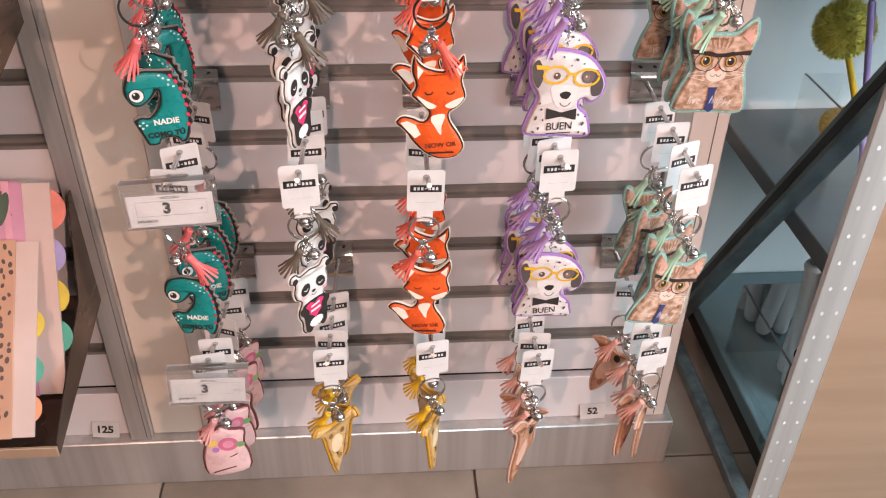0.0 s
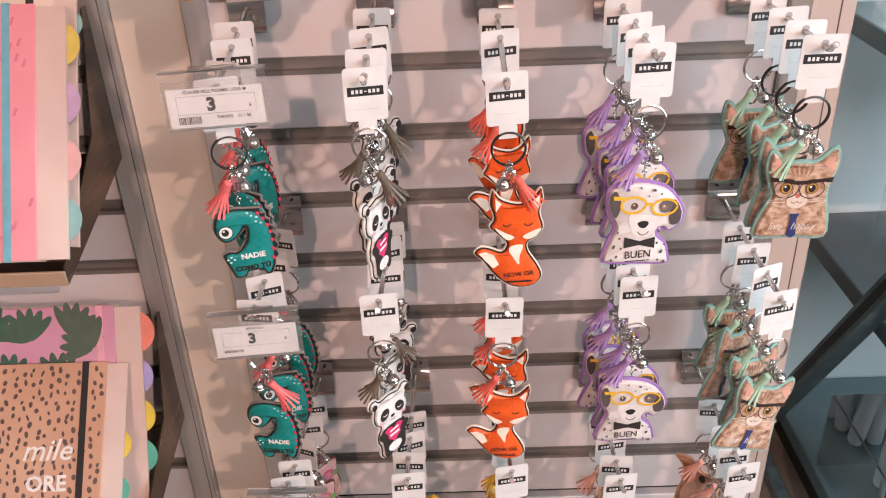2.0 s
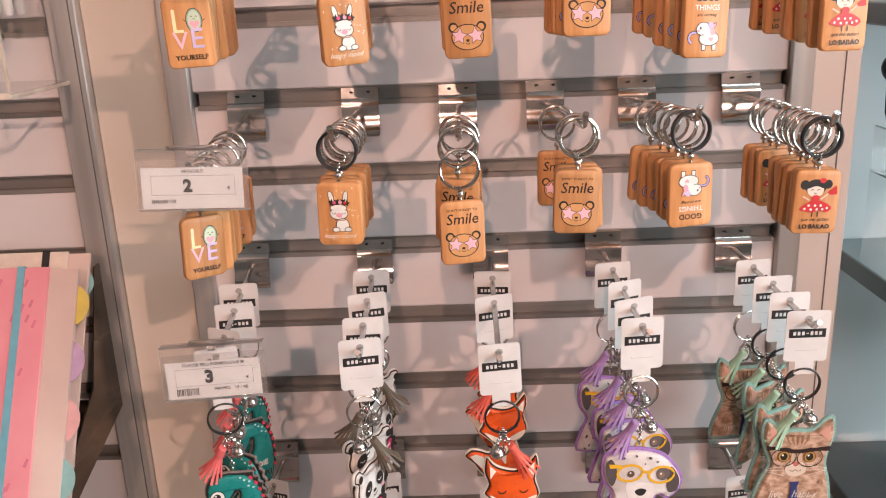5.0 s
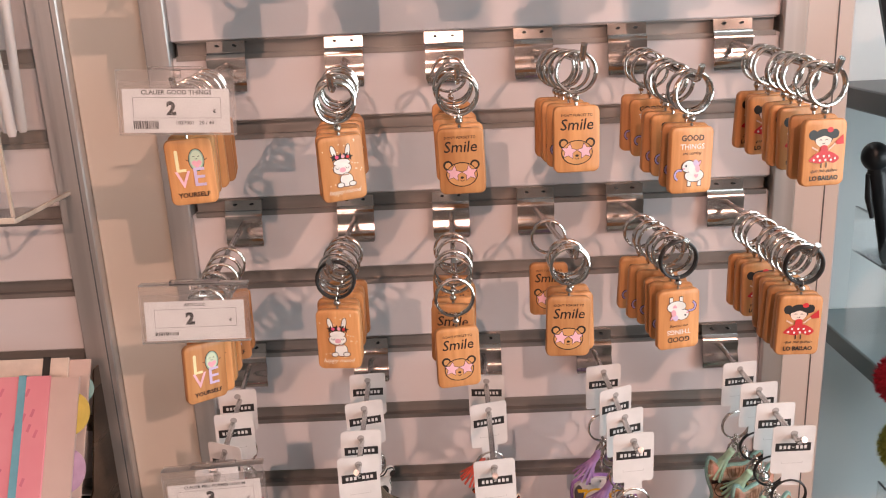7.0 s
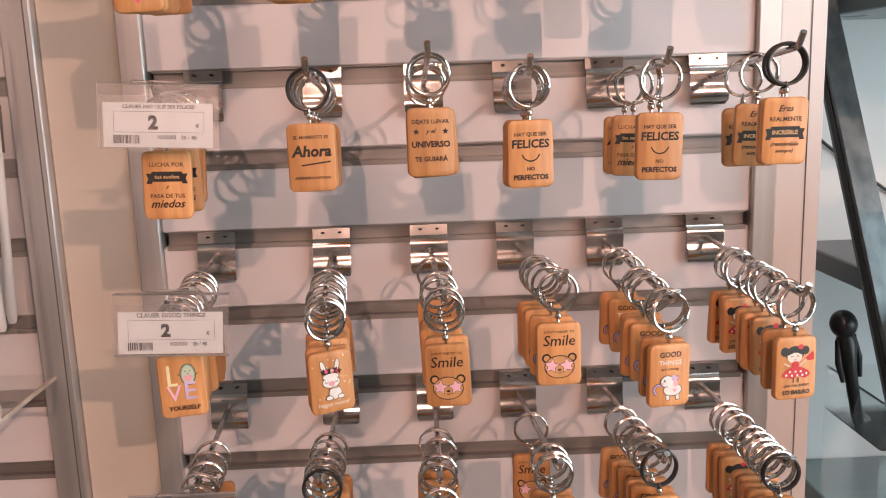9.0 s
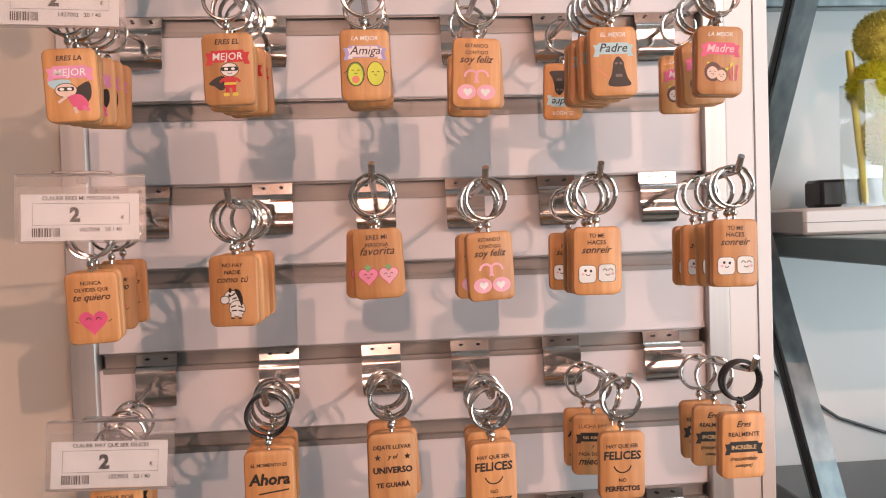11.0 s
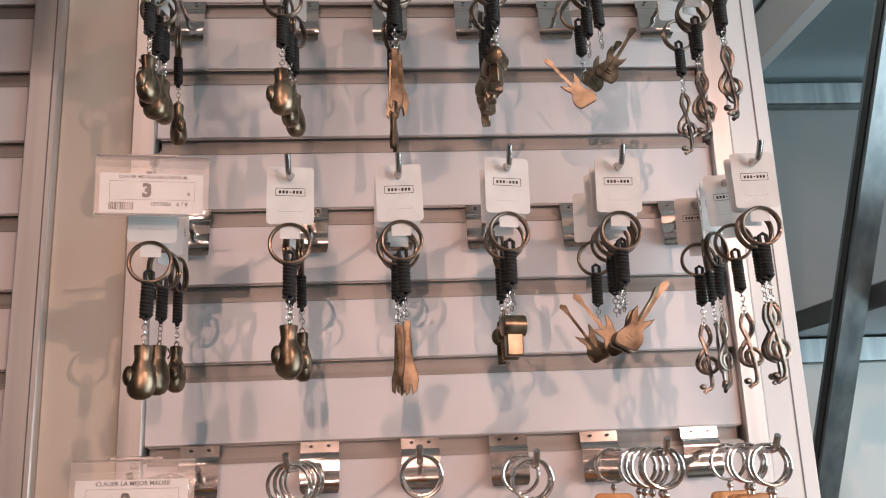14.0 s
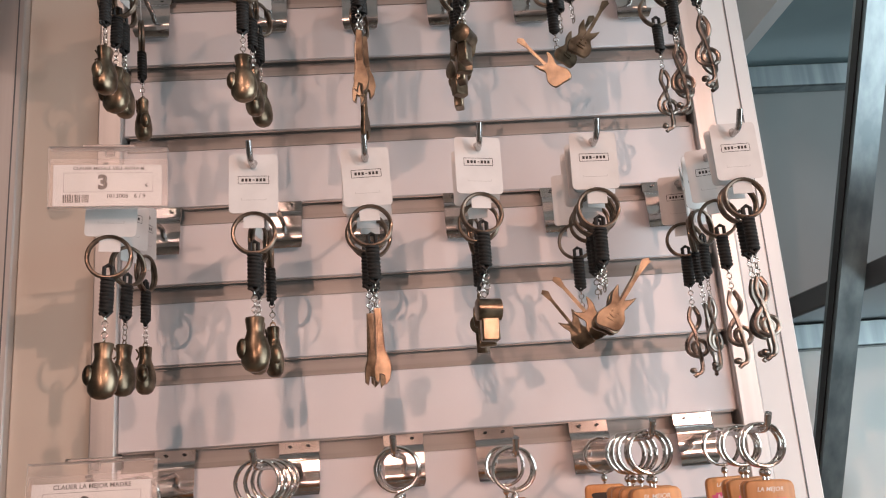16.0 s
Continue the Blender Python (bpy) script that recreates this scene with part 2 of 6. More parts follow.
def shrink(outline, d):
    """The outline moved inwards by d, less where it is narrow."""
    k, out = len(outline), []
    pts = np.array(outline)
    nxt = np.roll(pts, -1, 0)
    area = np.sum(pts[:, 0] * nxt[:, 1] - nxt[:, 0] * pts[:, 1])
    s = 1 if area > 0 else -1
    edge = nxt - pts
    for i in range(k):
        a, b = Vector(outline[i - 1]), Vector(outline[(i + 1) % k])
        t = (b - a).normalized() if (b - a).length > 1e-9 else Vector((1, 0))
        n = np.array((-s * t.y, s * t.x))
        den = n[0] * edge[:, 1] - n[1] * edge[:, 0]
        den[np.abs(den) < 1e-12] = 1e-12
        r = pts - pts[i]
        far = (r[:, 0] * edge[:, 1] - r[:, 1] * edge[:, 0]) / den
        on = (r[:, 0] * n[1] - r[:, 1] * n[0]) / den
        ok = (far > 1e-6) & (on > -1e-6) & (on < 1 + 1e-6)
        ok[[i, i - 1]] = False
        room = far[ok].min() if ok.any() else 1.0
        out.append(tuple(pts[i] + n * min(d, room * 0.4)))
    return out


def slab(bm, outline, layers, m=None, caps=(True, True)):
    """Stacks of the outline: layers of (y, inset), closed at both ends."""
    rings = []
    for y, inset in layers:
        o = shrink(outline, inset) if inset else outline
        rings.append([bm.verts.new((x, y, z) if m is None else m @ Vector((x, y, z))) for x, z in o])
    k = len(outline)
    for a, b in zip(rings, rings[1:]):
        for i in range(k):
            bm.faces.new((a[i], a[(i + 1) % k], b[(i + 1) % k], b[i]))
    tris = tessellate_polygon([[Vector((x, z, 0)) for x, z in outline]])
    for want, ring in zip(caps, (rings[0], rings[-1])):
        if want:
            for t in tris:
                bm.faces.new([ring[i] for i in t]).material_index = 1
    return bm


TEXTS = {}


def letters(text, width, shear=0.0, bold=0.0):
    """Flat lettering as vertices and faces, centred, of that width."""
    key = (text, shear, bold)
    if key not in TEXTS:
        cu = bpy.data.curves.new("lettering", "FONT")
        cu.body, cu.align_x, cu.resolution_u, cu.shear, cu.offset = text, "CENTER", 2, shear, bold + 0.008
        ob = new("lettering", cu)
        dg = bpy.context.evaluated_depsgraph_get()
        me = bpy.data.meshes.new_from_object(ob.evaluated_get(dg))
        vs = [(v.co.x, v.co.y) for v in me.vertices]
        fs = [tuple(p.vertices) for p in me.polygons]
        bpy.data.objects.remove(ob)
        bpy.data.curves.remove(cu)
        bpy.data.meshes.remove(me)
        x0, x1 = min(v[0] for v in vs), max(v[0] for v in vs)
        TEXTS[key] = ([((x - (x0 + x1) / 2) / (x1 - x0), y / (x1 - x0)) for x, y in vs], fs)
    vs, fs = TEXTS[key]
    return [(x * width, y * width) for x, y in vs], fs


def write(bm, text, width, cx, cz, y, shear=0.0, bold=0.0, turn=0.0):
    vs, fs = letters(text, width, shear, bold)
    c, s = math.cos(turn), math.sin(turn)
    vv = [bm.verts.new((cx + c * a - s * b, y, cz + s * a + c * b)) for a, b in vs]
    for f in fs:
        try:
            bm.faces.new([vv[i] for i in f])
        except ValueError:
            pass
    return bm


def flat(bm, outline, y):
    bm.faces.new([bm.verts.new((a, y, b)) for a, b in outline])
    return bm


def ellipse(cx, cz, rx, rz, turn=0.0, n=18):
    c, s = math.cos(turn), math.sin(turn)
    return [(cx + c * rx * math.cos(a) - s * rz * math.sin(a), cz + s * rx * math.cos(a) + c * rz * math.sin(a)) for a in (i * math.tau / n for i in range(n))]


def rect(cx, cz, w, h, turn=0.0):
    c, s = math.cos(turn), math.sin(turn)
    return [(cx + c * a - s * b, cz + s * a + c * b) for a, b in ((-w / 2, -h / 2), (w / 2, -h / 2), (w / 2, h / 2), (-w / 2, h / 2))]


def star(cx, cz, r, k=0.45, turn=0.0):
    return [(cx + (r if i % 2 == 0 else r * k) * math.sin(turn + i * math.pi / 5), cz + (r if i % 2 == 0 else r * k) * math.cos(turn + i * math.pi / 5)) for i in range(10)]


def heart(cx, cz, s, n=24):
    out = []
    for i in range(n):
        a = i * math.tau / n
        out.append((cx + s * math.sin(a) ** 3, cz + s * (13 * math.cos(a) - 5 * math.cos(2 * a) - 2 * math.cos(3 * a) - math.cos(4 * a)) / 16))
    return out


def ribbon(cx, cz, w, h):
    return [(cx - w / 2, cz - h * 0.7), (cx - w * 0.36, cz - h * 0.7), (cx - w * 0.36, cz - h / 2), (cx + w * 0.36, cz - h / 2), (cx + w * 0.36, cz - h * 0.7), (cx + w / 2, cz - h * 0.7),
            (cx + w * 0.45, cz - h * 0.2), (cx + w / 2, cz + h * 0.3), (cx + w * 0.38, cz + h * 0.3), (cx + w * 0.36, cz + h / 2), (cx - w * 0.36, cz + h / 2), (cx - w * 0.38, cz + h * 0.3),
            (cx - w / 2, cz + h * 0.3), (cx - w * 0.45, cz - h * 0.2)]


def bow(cx, cz, r, a0, a1, w, n=12):
    """A curved stroke."""
    aa = [radians(a0 + (a1 - a0) * i / n) for i in range(n + 1)]
    return [(cx + r * math.cos(a), cz + r * math.sin(a)) for a in aa] + [(cx + (r - w) * math.cos(a), cz + (r - w) * math.sin(a)) for a in reversed(aa)]


# ---- the setting ----
PITCH, FIRST, FACE = 0.075, 0.40, 0.870      # slat spacing, the lowest hook groove, the slats' front


def groove(k):
    return FIRST + PITCH * k


def structure(name, label, category):
    return thing(name, label, category, kind="structure")


def slat_bay(name, label, x0, x1):
    bay = structure(name, label, "slatwall")
    # Backing sheet coloured near-black so the gaps read as shaded.
    part("backing", box(bmesh.new(), x0, x1, 0.885, 0.90, 0.08, 2.42), GAP_SHADE, bay, smooth=False)
    slat = ins = None
    for k in range(-4, 26):
        low = groove(k) + 0.003 if k > -4 else 0.0862
        high = groove(k + 1) - 0.011
        if k in (-4, -3):
            bm = bmesh.new()
            box(bm, x0, x1, FACE, 0.884, low - groove(k), high - groove(k), c=0.0012)
            ob = part("slat", bm, SLAT, bay)
            mesh = ob.data
        else:
            ob = new("slat", mesh)
            ob.parent = bay
        ob.location = (0, 0, groove(k))
        if k > -4:
            if ins is None:
                bm = bmesh.new()
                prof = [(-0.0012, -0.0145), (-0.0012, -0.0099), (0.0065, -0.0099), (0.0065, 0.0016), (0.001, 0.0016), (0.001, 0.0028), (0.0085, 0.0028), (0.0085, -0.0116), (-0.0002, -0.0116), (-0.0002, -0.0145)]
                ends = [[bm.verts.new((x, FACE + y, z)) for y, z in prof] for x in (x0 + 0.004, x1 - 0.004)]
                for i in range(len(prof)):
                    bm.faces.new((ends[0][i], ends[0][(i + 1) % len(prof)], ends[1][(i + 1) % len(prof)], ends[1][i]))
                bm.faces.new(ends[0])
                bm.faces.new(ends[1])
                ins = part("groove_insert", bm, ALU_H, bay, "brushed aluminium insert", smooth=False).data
                bay.children[-1].location = (0, 0, groove(k))
            else:
                ob = new("groove_insert", ins)
                ob.parent = bay
                tagged(ob, "brushed aluminium insert")
                ob.location = (0, 0, groove(k))
    return bay


XL, XR = -0.174, 0.390
slat_bay("slatwall_1", "white slatwall with aluminium grooves full of hooks", XL, XR)
slat_bay("slatwall_2", "white slatwall bay behind notebook trays", -1.6, -0.297)


def upright(name, label, x0, x1, y0, material, z1=2.42, groovex=()):
    ob = structure(name, label, "upright")
    bm = bmesh.new()
    box(bm, x0, x1, y0, 0.90, 0.0862, z1, c=0.0015)
    part("face", bm, material, ob)
    for x in groovex:
        part("seam", box(bmesh.new(), x - 0.0006, x + 0.0006, y0 - 0.0006, y0 + 0.0004, 0.09, z1), SLATE, ob, smooth=False)
    return ob


upright("trim_1", "brushed aluminium edge profile of the slatwall", -0.197, XL, 0.863, ALU)
upright("wall_panel_1", "glossy cream panel between two slatwall bays", -0.268, -0.197, 0.868, CREAM)
upright("trim_2", "brushed aluminium edge profile beside the cream panel", -0.297, -0.268, 0.857, ALU, groovex=(-0.274,))
upright("trim_3", "brushed aluminium edge profile of the slatwall", XR, 0.412, 0.863, ALU)
upright("wall_panel_2", "white lacquered end panel with a fine seam", 0.412, 0.456, 0.866, WHITE, groovex=(0.441,))

base = structure("plinth", "satin aluminium plinth under the slatwall", "plinth")
bm = bmesh.new()
box(bm, -1.6, 0.468, 0.852, 0.99, 0.0, 0.086, c=0.002)
part("box", bm, ALU, base)

# the shop room around
floor = structure("floor", "brownish grey polished floor tiles", "floor")
part("screed", box(bmesh.new(), -3, 3.2, -3, 2.2, -0.05, -0.004), GROUT, floor, smooth=False)
bm = bmesh.new()
box(bm, 0.0, 0.447, 0.0, 0.447, -0.006, 0.0, c=0.001)
tile = part("tile", bm, TILE, floor)
tile.location = (0.184 - 0.45 * 7, 0.415 - 0.45 * 7, 0)
for i in range(14):
    for j in range(11):
        if i or j:
            t = new("tile", tile.data)
            t.parent = floor
            t.location = (0.184 + 0.45 * (i - 7), 0.415 + 0.45 * (j - 7), 0)


def room_wall(name, label, x0, x1, y0, y1, z0=0.0, z1=2.9, material=WALL):
    ob = structure(name, label, "wall")
    part("wall", box(bmesh.new(), x0, x1, y0, y1, z0, z1), material, ob, smooth=False)


room_wall("wall_south", "plain painted shop wall", -3, 3.2, -3.1, -3)
room_wall("wall_west", "plain painted shop wall", -3.1, -3, -3, 2.2)
room_wall("wall_north", "plain painted shop wall", -3, 3.2, 2.2, 2.3)
east = structure("wall_east", "plain painted wall with a large shop window", "wall")
bm = bmesh.new()
for y0, y1, z0, z1 in ((-3, -1.7, 0, 2.9), (1.3, 2.2, 0, 2.9), (-1.7, 1.3, 0, 0.3), (-1.7, 1.3, 2.5, 2.9)):
    box(bm, 3.1, 3.2, y0, y1, z0, z1)
part("wall", bm, WALL, east, smooth=False)
tagged(part("ceiling", box(bmesh.new(), -3, 3.2, -3, 2.2, 2.9, 3.0), WALL, None, smooth=False), "plain off-white shop ceiling", "ceiling", kind="structure")

# Glowing panel added for the bright white above the shelf unit, no fixture known.
GLOW_FILL = principled("glow_fill", (0.9, 0.92, 0.92), 0.6)
GLOW_FILL.node_tree.nodes["Principled BSDF"].inputs["Emission Color"].default_value = (0.86, 0.96, 1.0, 1)
GLOW_FILL.node_tree.nodes["Principled BSDF"].inputs["Emission Strength"].default_value = 3.2
panel = thing("ceiling_light", "added glowing white panel with a white frame", "ceiling light")
bm = bmesh.new()
for x0, x1, y0, y1 in ((-0.35, 1.75, 1.30, 1.33), (-0.35, 1.75, 2.12, 2.15), (-0.35, -0.32, 1.33, 2.12), (1.72, 1.75, 1.33, 2.12)):
    box(bm, x0, x1, y0, y1, 2.872, 2.8998)
part("frame", bm, WHITE, panel, smooth=False)
part("diffuser", box(bmesh.new(), -0.3195, 1.7195, 1.3305, 2.1195, 2.885, 2.895), GLOW_FILL, panel, "glowing white fill sheet", smooth=False)

# ---- the open shelf unit beyond the end panel ----
unit = thing("shelf_unit", "grey metal shelf unit with diagonal side braces", "shelf unit")
UX, UY0, UY1 = 0.60, 0.77, 1.235
for i, z in enumerate((0.06, 0.39, 0.72, 1.05, 1.38, 1.755, 2.145)):
    bm = bmesh.new()
    box(bm, UX, 1.75, UY0, UY1, z - 0.028, z, c=0.002)
    part("shelf", bm, TEAL if i % 2 == 0 else SLATE, unit)
bm = bmesh.new()
box(bm, UX - 0.1, 1.75, UY1 + 0.002, UY1 + 0.02, 0.0, 1.70)
part("back_panel", bm, PALE, unit, "pale cyan back panel", smooth=False)
# The shade of the upper compartment is put into this panel's grey.
part("upper_back_panel", box(bmesh.new(), UX - 0.1, 1.75, UY1 + 0.002, UY1 + 0.02, 1.7005, 2.116), PANEL_SHADE, unit, "upper back panel with shelf shade in its grey", smooth=False)
for z in (1.690, 2.078):
    bm = bmesh.new()
    box(bm, UX - 0.1, 1.75, UY1 - 0.022, UY1 + 0.0015, z, z + 0.036, c=0.002)
    part("back_rail", bm, STRUT, unit, "teal grey metal back rail")
part("side_panel", box(bmesh.new(), 1.752, 1.77, UY0, UY1, 0.0, 2.5), PALE, unit, smooth=False)
part("kick_plate", box(bmesh.new(), UX + 0.004, 1.75, UY0 + 0.02, UY1, 0.0, 0.031), BLACKM, unit, "black kick plate", smooth=False)
part("floor_rail", box(bmesh.new(), 0.545, 0.567, 0.62, UY1, 0.0, 0.02, c=0.002), STRUT, unit)


def brace(a, b, w=0.026, d=0.028, x=0.578):
    """A flat diagonal bar in the unit's side, with a dark groove along its face."""
    a, b = Vector((x, *a)), Vector((x, *b))
    along = (b - a).normalized()
    m = Matrix.Translation(a) @ Matrix((Vector((1, 0, 0)), along, Vector((1, 0, 0)).cross(along))).transposed().to_4x4()
    n = (b - a).length
    bm = bmesh.new()
    box(bm, -d / 2, d / 2, 0, n, -w / 2, w / 2, m)
    ob = part("brace", bm, STRUT, unit, smooth=False)
    bm = bmesh.new()
    box(bm, -d / 2 - 0.0012, -d / 2 - 0.0002, 0, n, -w * 0.22, w * 0.22, m)
    part("groove", bm, BLACKM, ob, smooth=False)


brace((1.185, -0.0), (0.745, 0.70))
brace((0.765, 0.675), (1.165, 1.405))
brace((1.185, 1.39), (0.765, 2.10))
part("top_rail", box(bmesh.new(), 0.565, 0.592, 0.60, UY1, 2.165, 2.20, c=0.002), STRUT, unit)
part("top_panel", box(bmesh.new(), 0.57, 0.59, 0.60, UY1, 2.095, 2.162), WHITE, unit, "white top panel", smooth=False)

# slotted post and tan panel of the next gondola
gondola = thing("gondola_end", "tan laminate gondola end with a perforated steel post", "shelf unit")
bm = bmesh.new()
box(bm, 0.521, 0.5575, 0.70, 0.708, 0.021, 1.25, c=0.001)
part("post", bm, ALU, gondola, "perforated steel post")
hole = None
for i in range(34):
    for x in (0.5305, 0.5465):
        if hole is None:
            bm = bmesh.new()
            flat(bm, ellipse(0, 0, 0.0019, 0.0026, n=10), 0)
            hole = part("slot", bm, PALE, gondola, smooth=False)
        else:
            h = new("slot", hole.data)
            h.parent = gondola
            hole = h
        hole.location = (x, 0.6992, 0.04 + i * 0.0335)
bm = bmesh.new()
box(bm, 0.558, 0.730, 0.703, 0.735, 0.021, 1.25, c=0.0015)
part("panel", bm, TAN, gondola)


# ---- hooks, rings and hanging goods ----
PLATE_W = 0.0355
ROD_END = 0.668


def hook(x, k, dz_tip, prong, end, skew=0.0):
    h = thing("slatwall_hook", "chrome display hook set in a slatwall groove", "hook", "display hooks")
    bm = bmesh.new()
    prof = [(0.874, 0.0012), (0.8655, 0.0022), (0.8640, -0.0075), (0.8605, -0.0105), (0.8590, -0.0155), (0.8600, -0.0225), (0.8585, -0.0275), (0.8560, -0.0330), (0.8570, -0.0395), (0.8620, -0.0440), (0.8675, -0.0430)]
    t, w = 0.0014, PLATE_W / 2
    rows = []
    for i, (y, z) in enumerate(prof):
        a, b = Vector(prof[max(i - 1, 0)]), Vector(prof[min(i + 1, len(prof) - 1)])
        d = (b - a).normalized()
        ww = w - (0.004 if i == len(prof) - 1 else 0.0015 if i == len(prof) - 2 else 0)
        rows.append([bm.verts.new((sx * ww, y + o * d.y, z - o * d.x)) for sx, o in ((-1, 0), (1, 0), (1, -t), (-1, -t))])
    for a, b in zip(rows, rows[1:]):
        for i in range(4):
            bm.faces.new((a[i], a[(i + 1) % 4], b[(i + 1) % 4], b[i]))
    bm.faces.new(rows[0])
    bm.faces.new(rows[-1])
    plate = part("plate", bm, CHROME, h, "pressed chrome back plate")
    bm = bmesh.new()
    for sx in (-0.008, 0.008):
        flat(bm, [(sx + a, b) for a, b in ellipse(0, -0.0015, 0.0018, 0.0010, n=10)], 0.8627)
    part("slot", bm, BLACKM, plate, smooth=False)
    z0, z1 = -0.0185, dz_tip
    pts = [(0, 0.862, z0), (skew * 0.32, 0.80, z0 + (z1 - z0) * 0.4), (skew, end + 0.006, z1), (skew, end + 0.002, z1 + 0.001), (skew, end - 0.001, z1 + 0.004), (skew * 1.02, end - 0.0060, z1 + prong)]
    part("rod", tube(bmesh.new(), pts, 0.0024, 10), STEEL, h, "steel rod with an upturned tip")
    h.location = (x, 0, groove(k))
    return h


PLACED = {}


def hang(design, build, x, y, z, yaw=0.0, lean=0.0, tip=0.0):
    """One more of a design, hung from a rod at x, y, z."""
    m = pose(x, y, z, tip, lean, yaw)
    if design not in PLACED:
        PLACED[design] = build()
        PLACED[design].matrix_basis = m
        return PLACED[design]
    return copy_thing(PLACED[design], m)


# printed artwork: ("t", text, width, x, z, colour, slant, weight) and ("s", outline, colour), in millimetres
K = (0.02, 0.016, 0.014)
PINK, HOT, RED, SKY = (0.85, 0.42, 0.50), (0.75, 0.10, 0.22), (0.62, 0.03, 0.035), (0.42, 0.62, 0.66)
LIME, CORAL, LILAC, PEARL = (0.62, 0.68, 0.06), (0.80, 0.24, 0.16), (0.40, 0.33, 0.62), (0.82, 0.80, 0.76)


def T(text, width, z, colour=K, slant=0.0, weight=0.0, x=0.0):
    return ("t", text, width, x, z, colour, slant, weight)


def S(outline, colour):
    return ("s", outline, colour)


def dots(n, colour, w=30, h=44, r=0.55, seed=3):
    rnd = random.Random(seed)
    return [("dots", [ellipse(rnd.uniform(-w / 2, w / 2), rnd.uniform(-h / 2, h / 2), r, r, n=8) for i in range(n)], colour)]


def E(cx, cz, rx, rz, colour, turn=0.0, line=0.5):
    """An oval with a thin black outline."""
    return [S(ellipse(cx, cz, rx + line, rz + line, turn), K), S(ellipse(cx, cz, rx, rz, turn), colour)]


def face(cx, cz, w):
    """Two closed eyes and a small smile."""
    return [S(bow(cx - w, cz, w * 0.5, 0, 180, 0.45, 6), K), S(bow(cx + w, cz, w * 0.5, 0, 180, 0.45, 6), K), S(bow(cx, cz - w * 0.5, w * 0.6, 200, 340, 0.45, 6), K)]


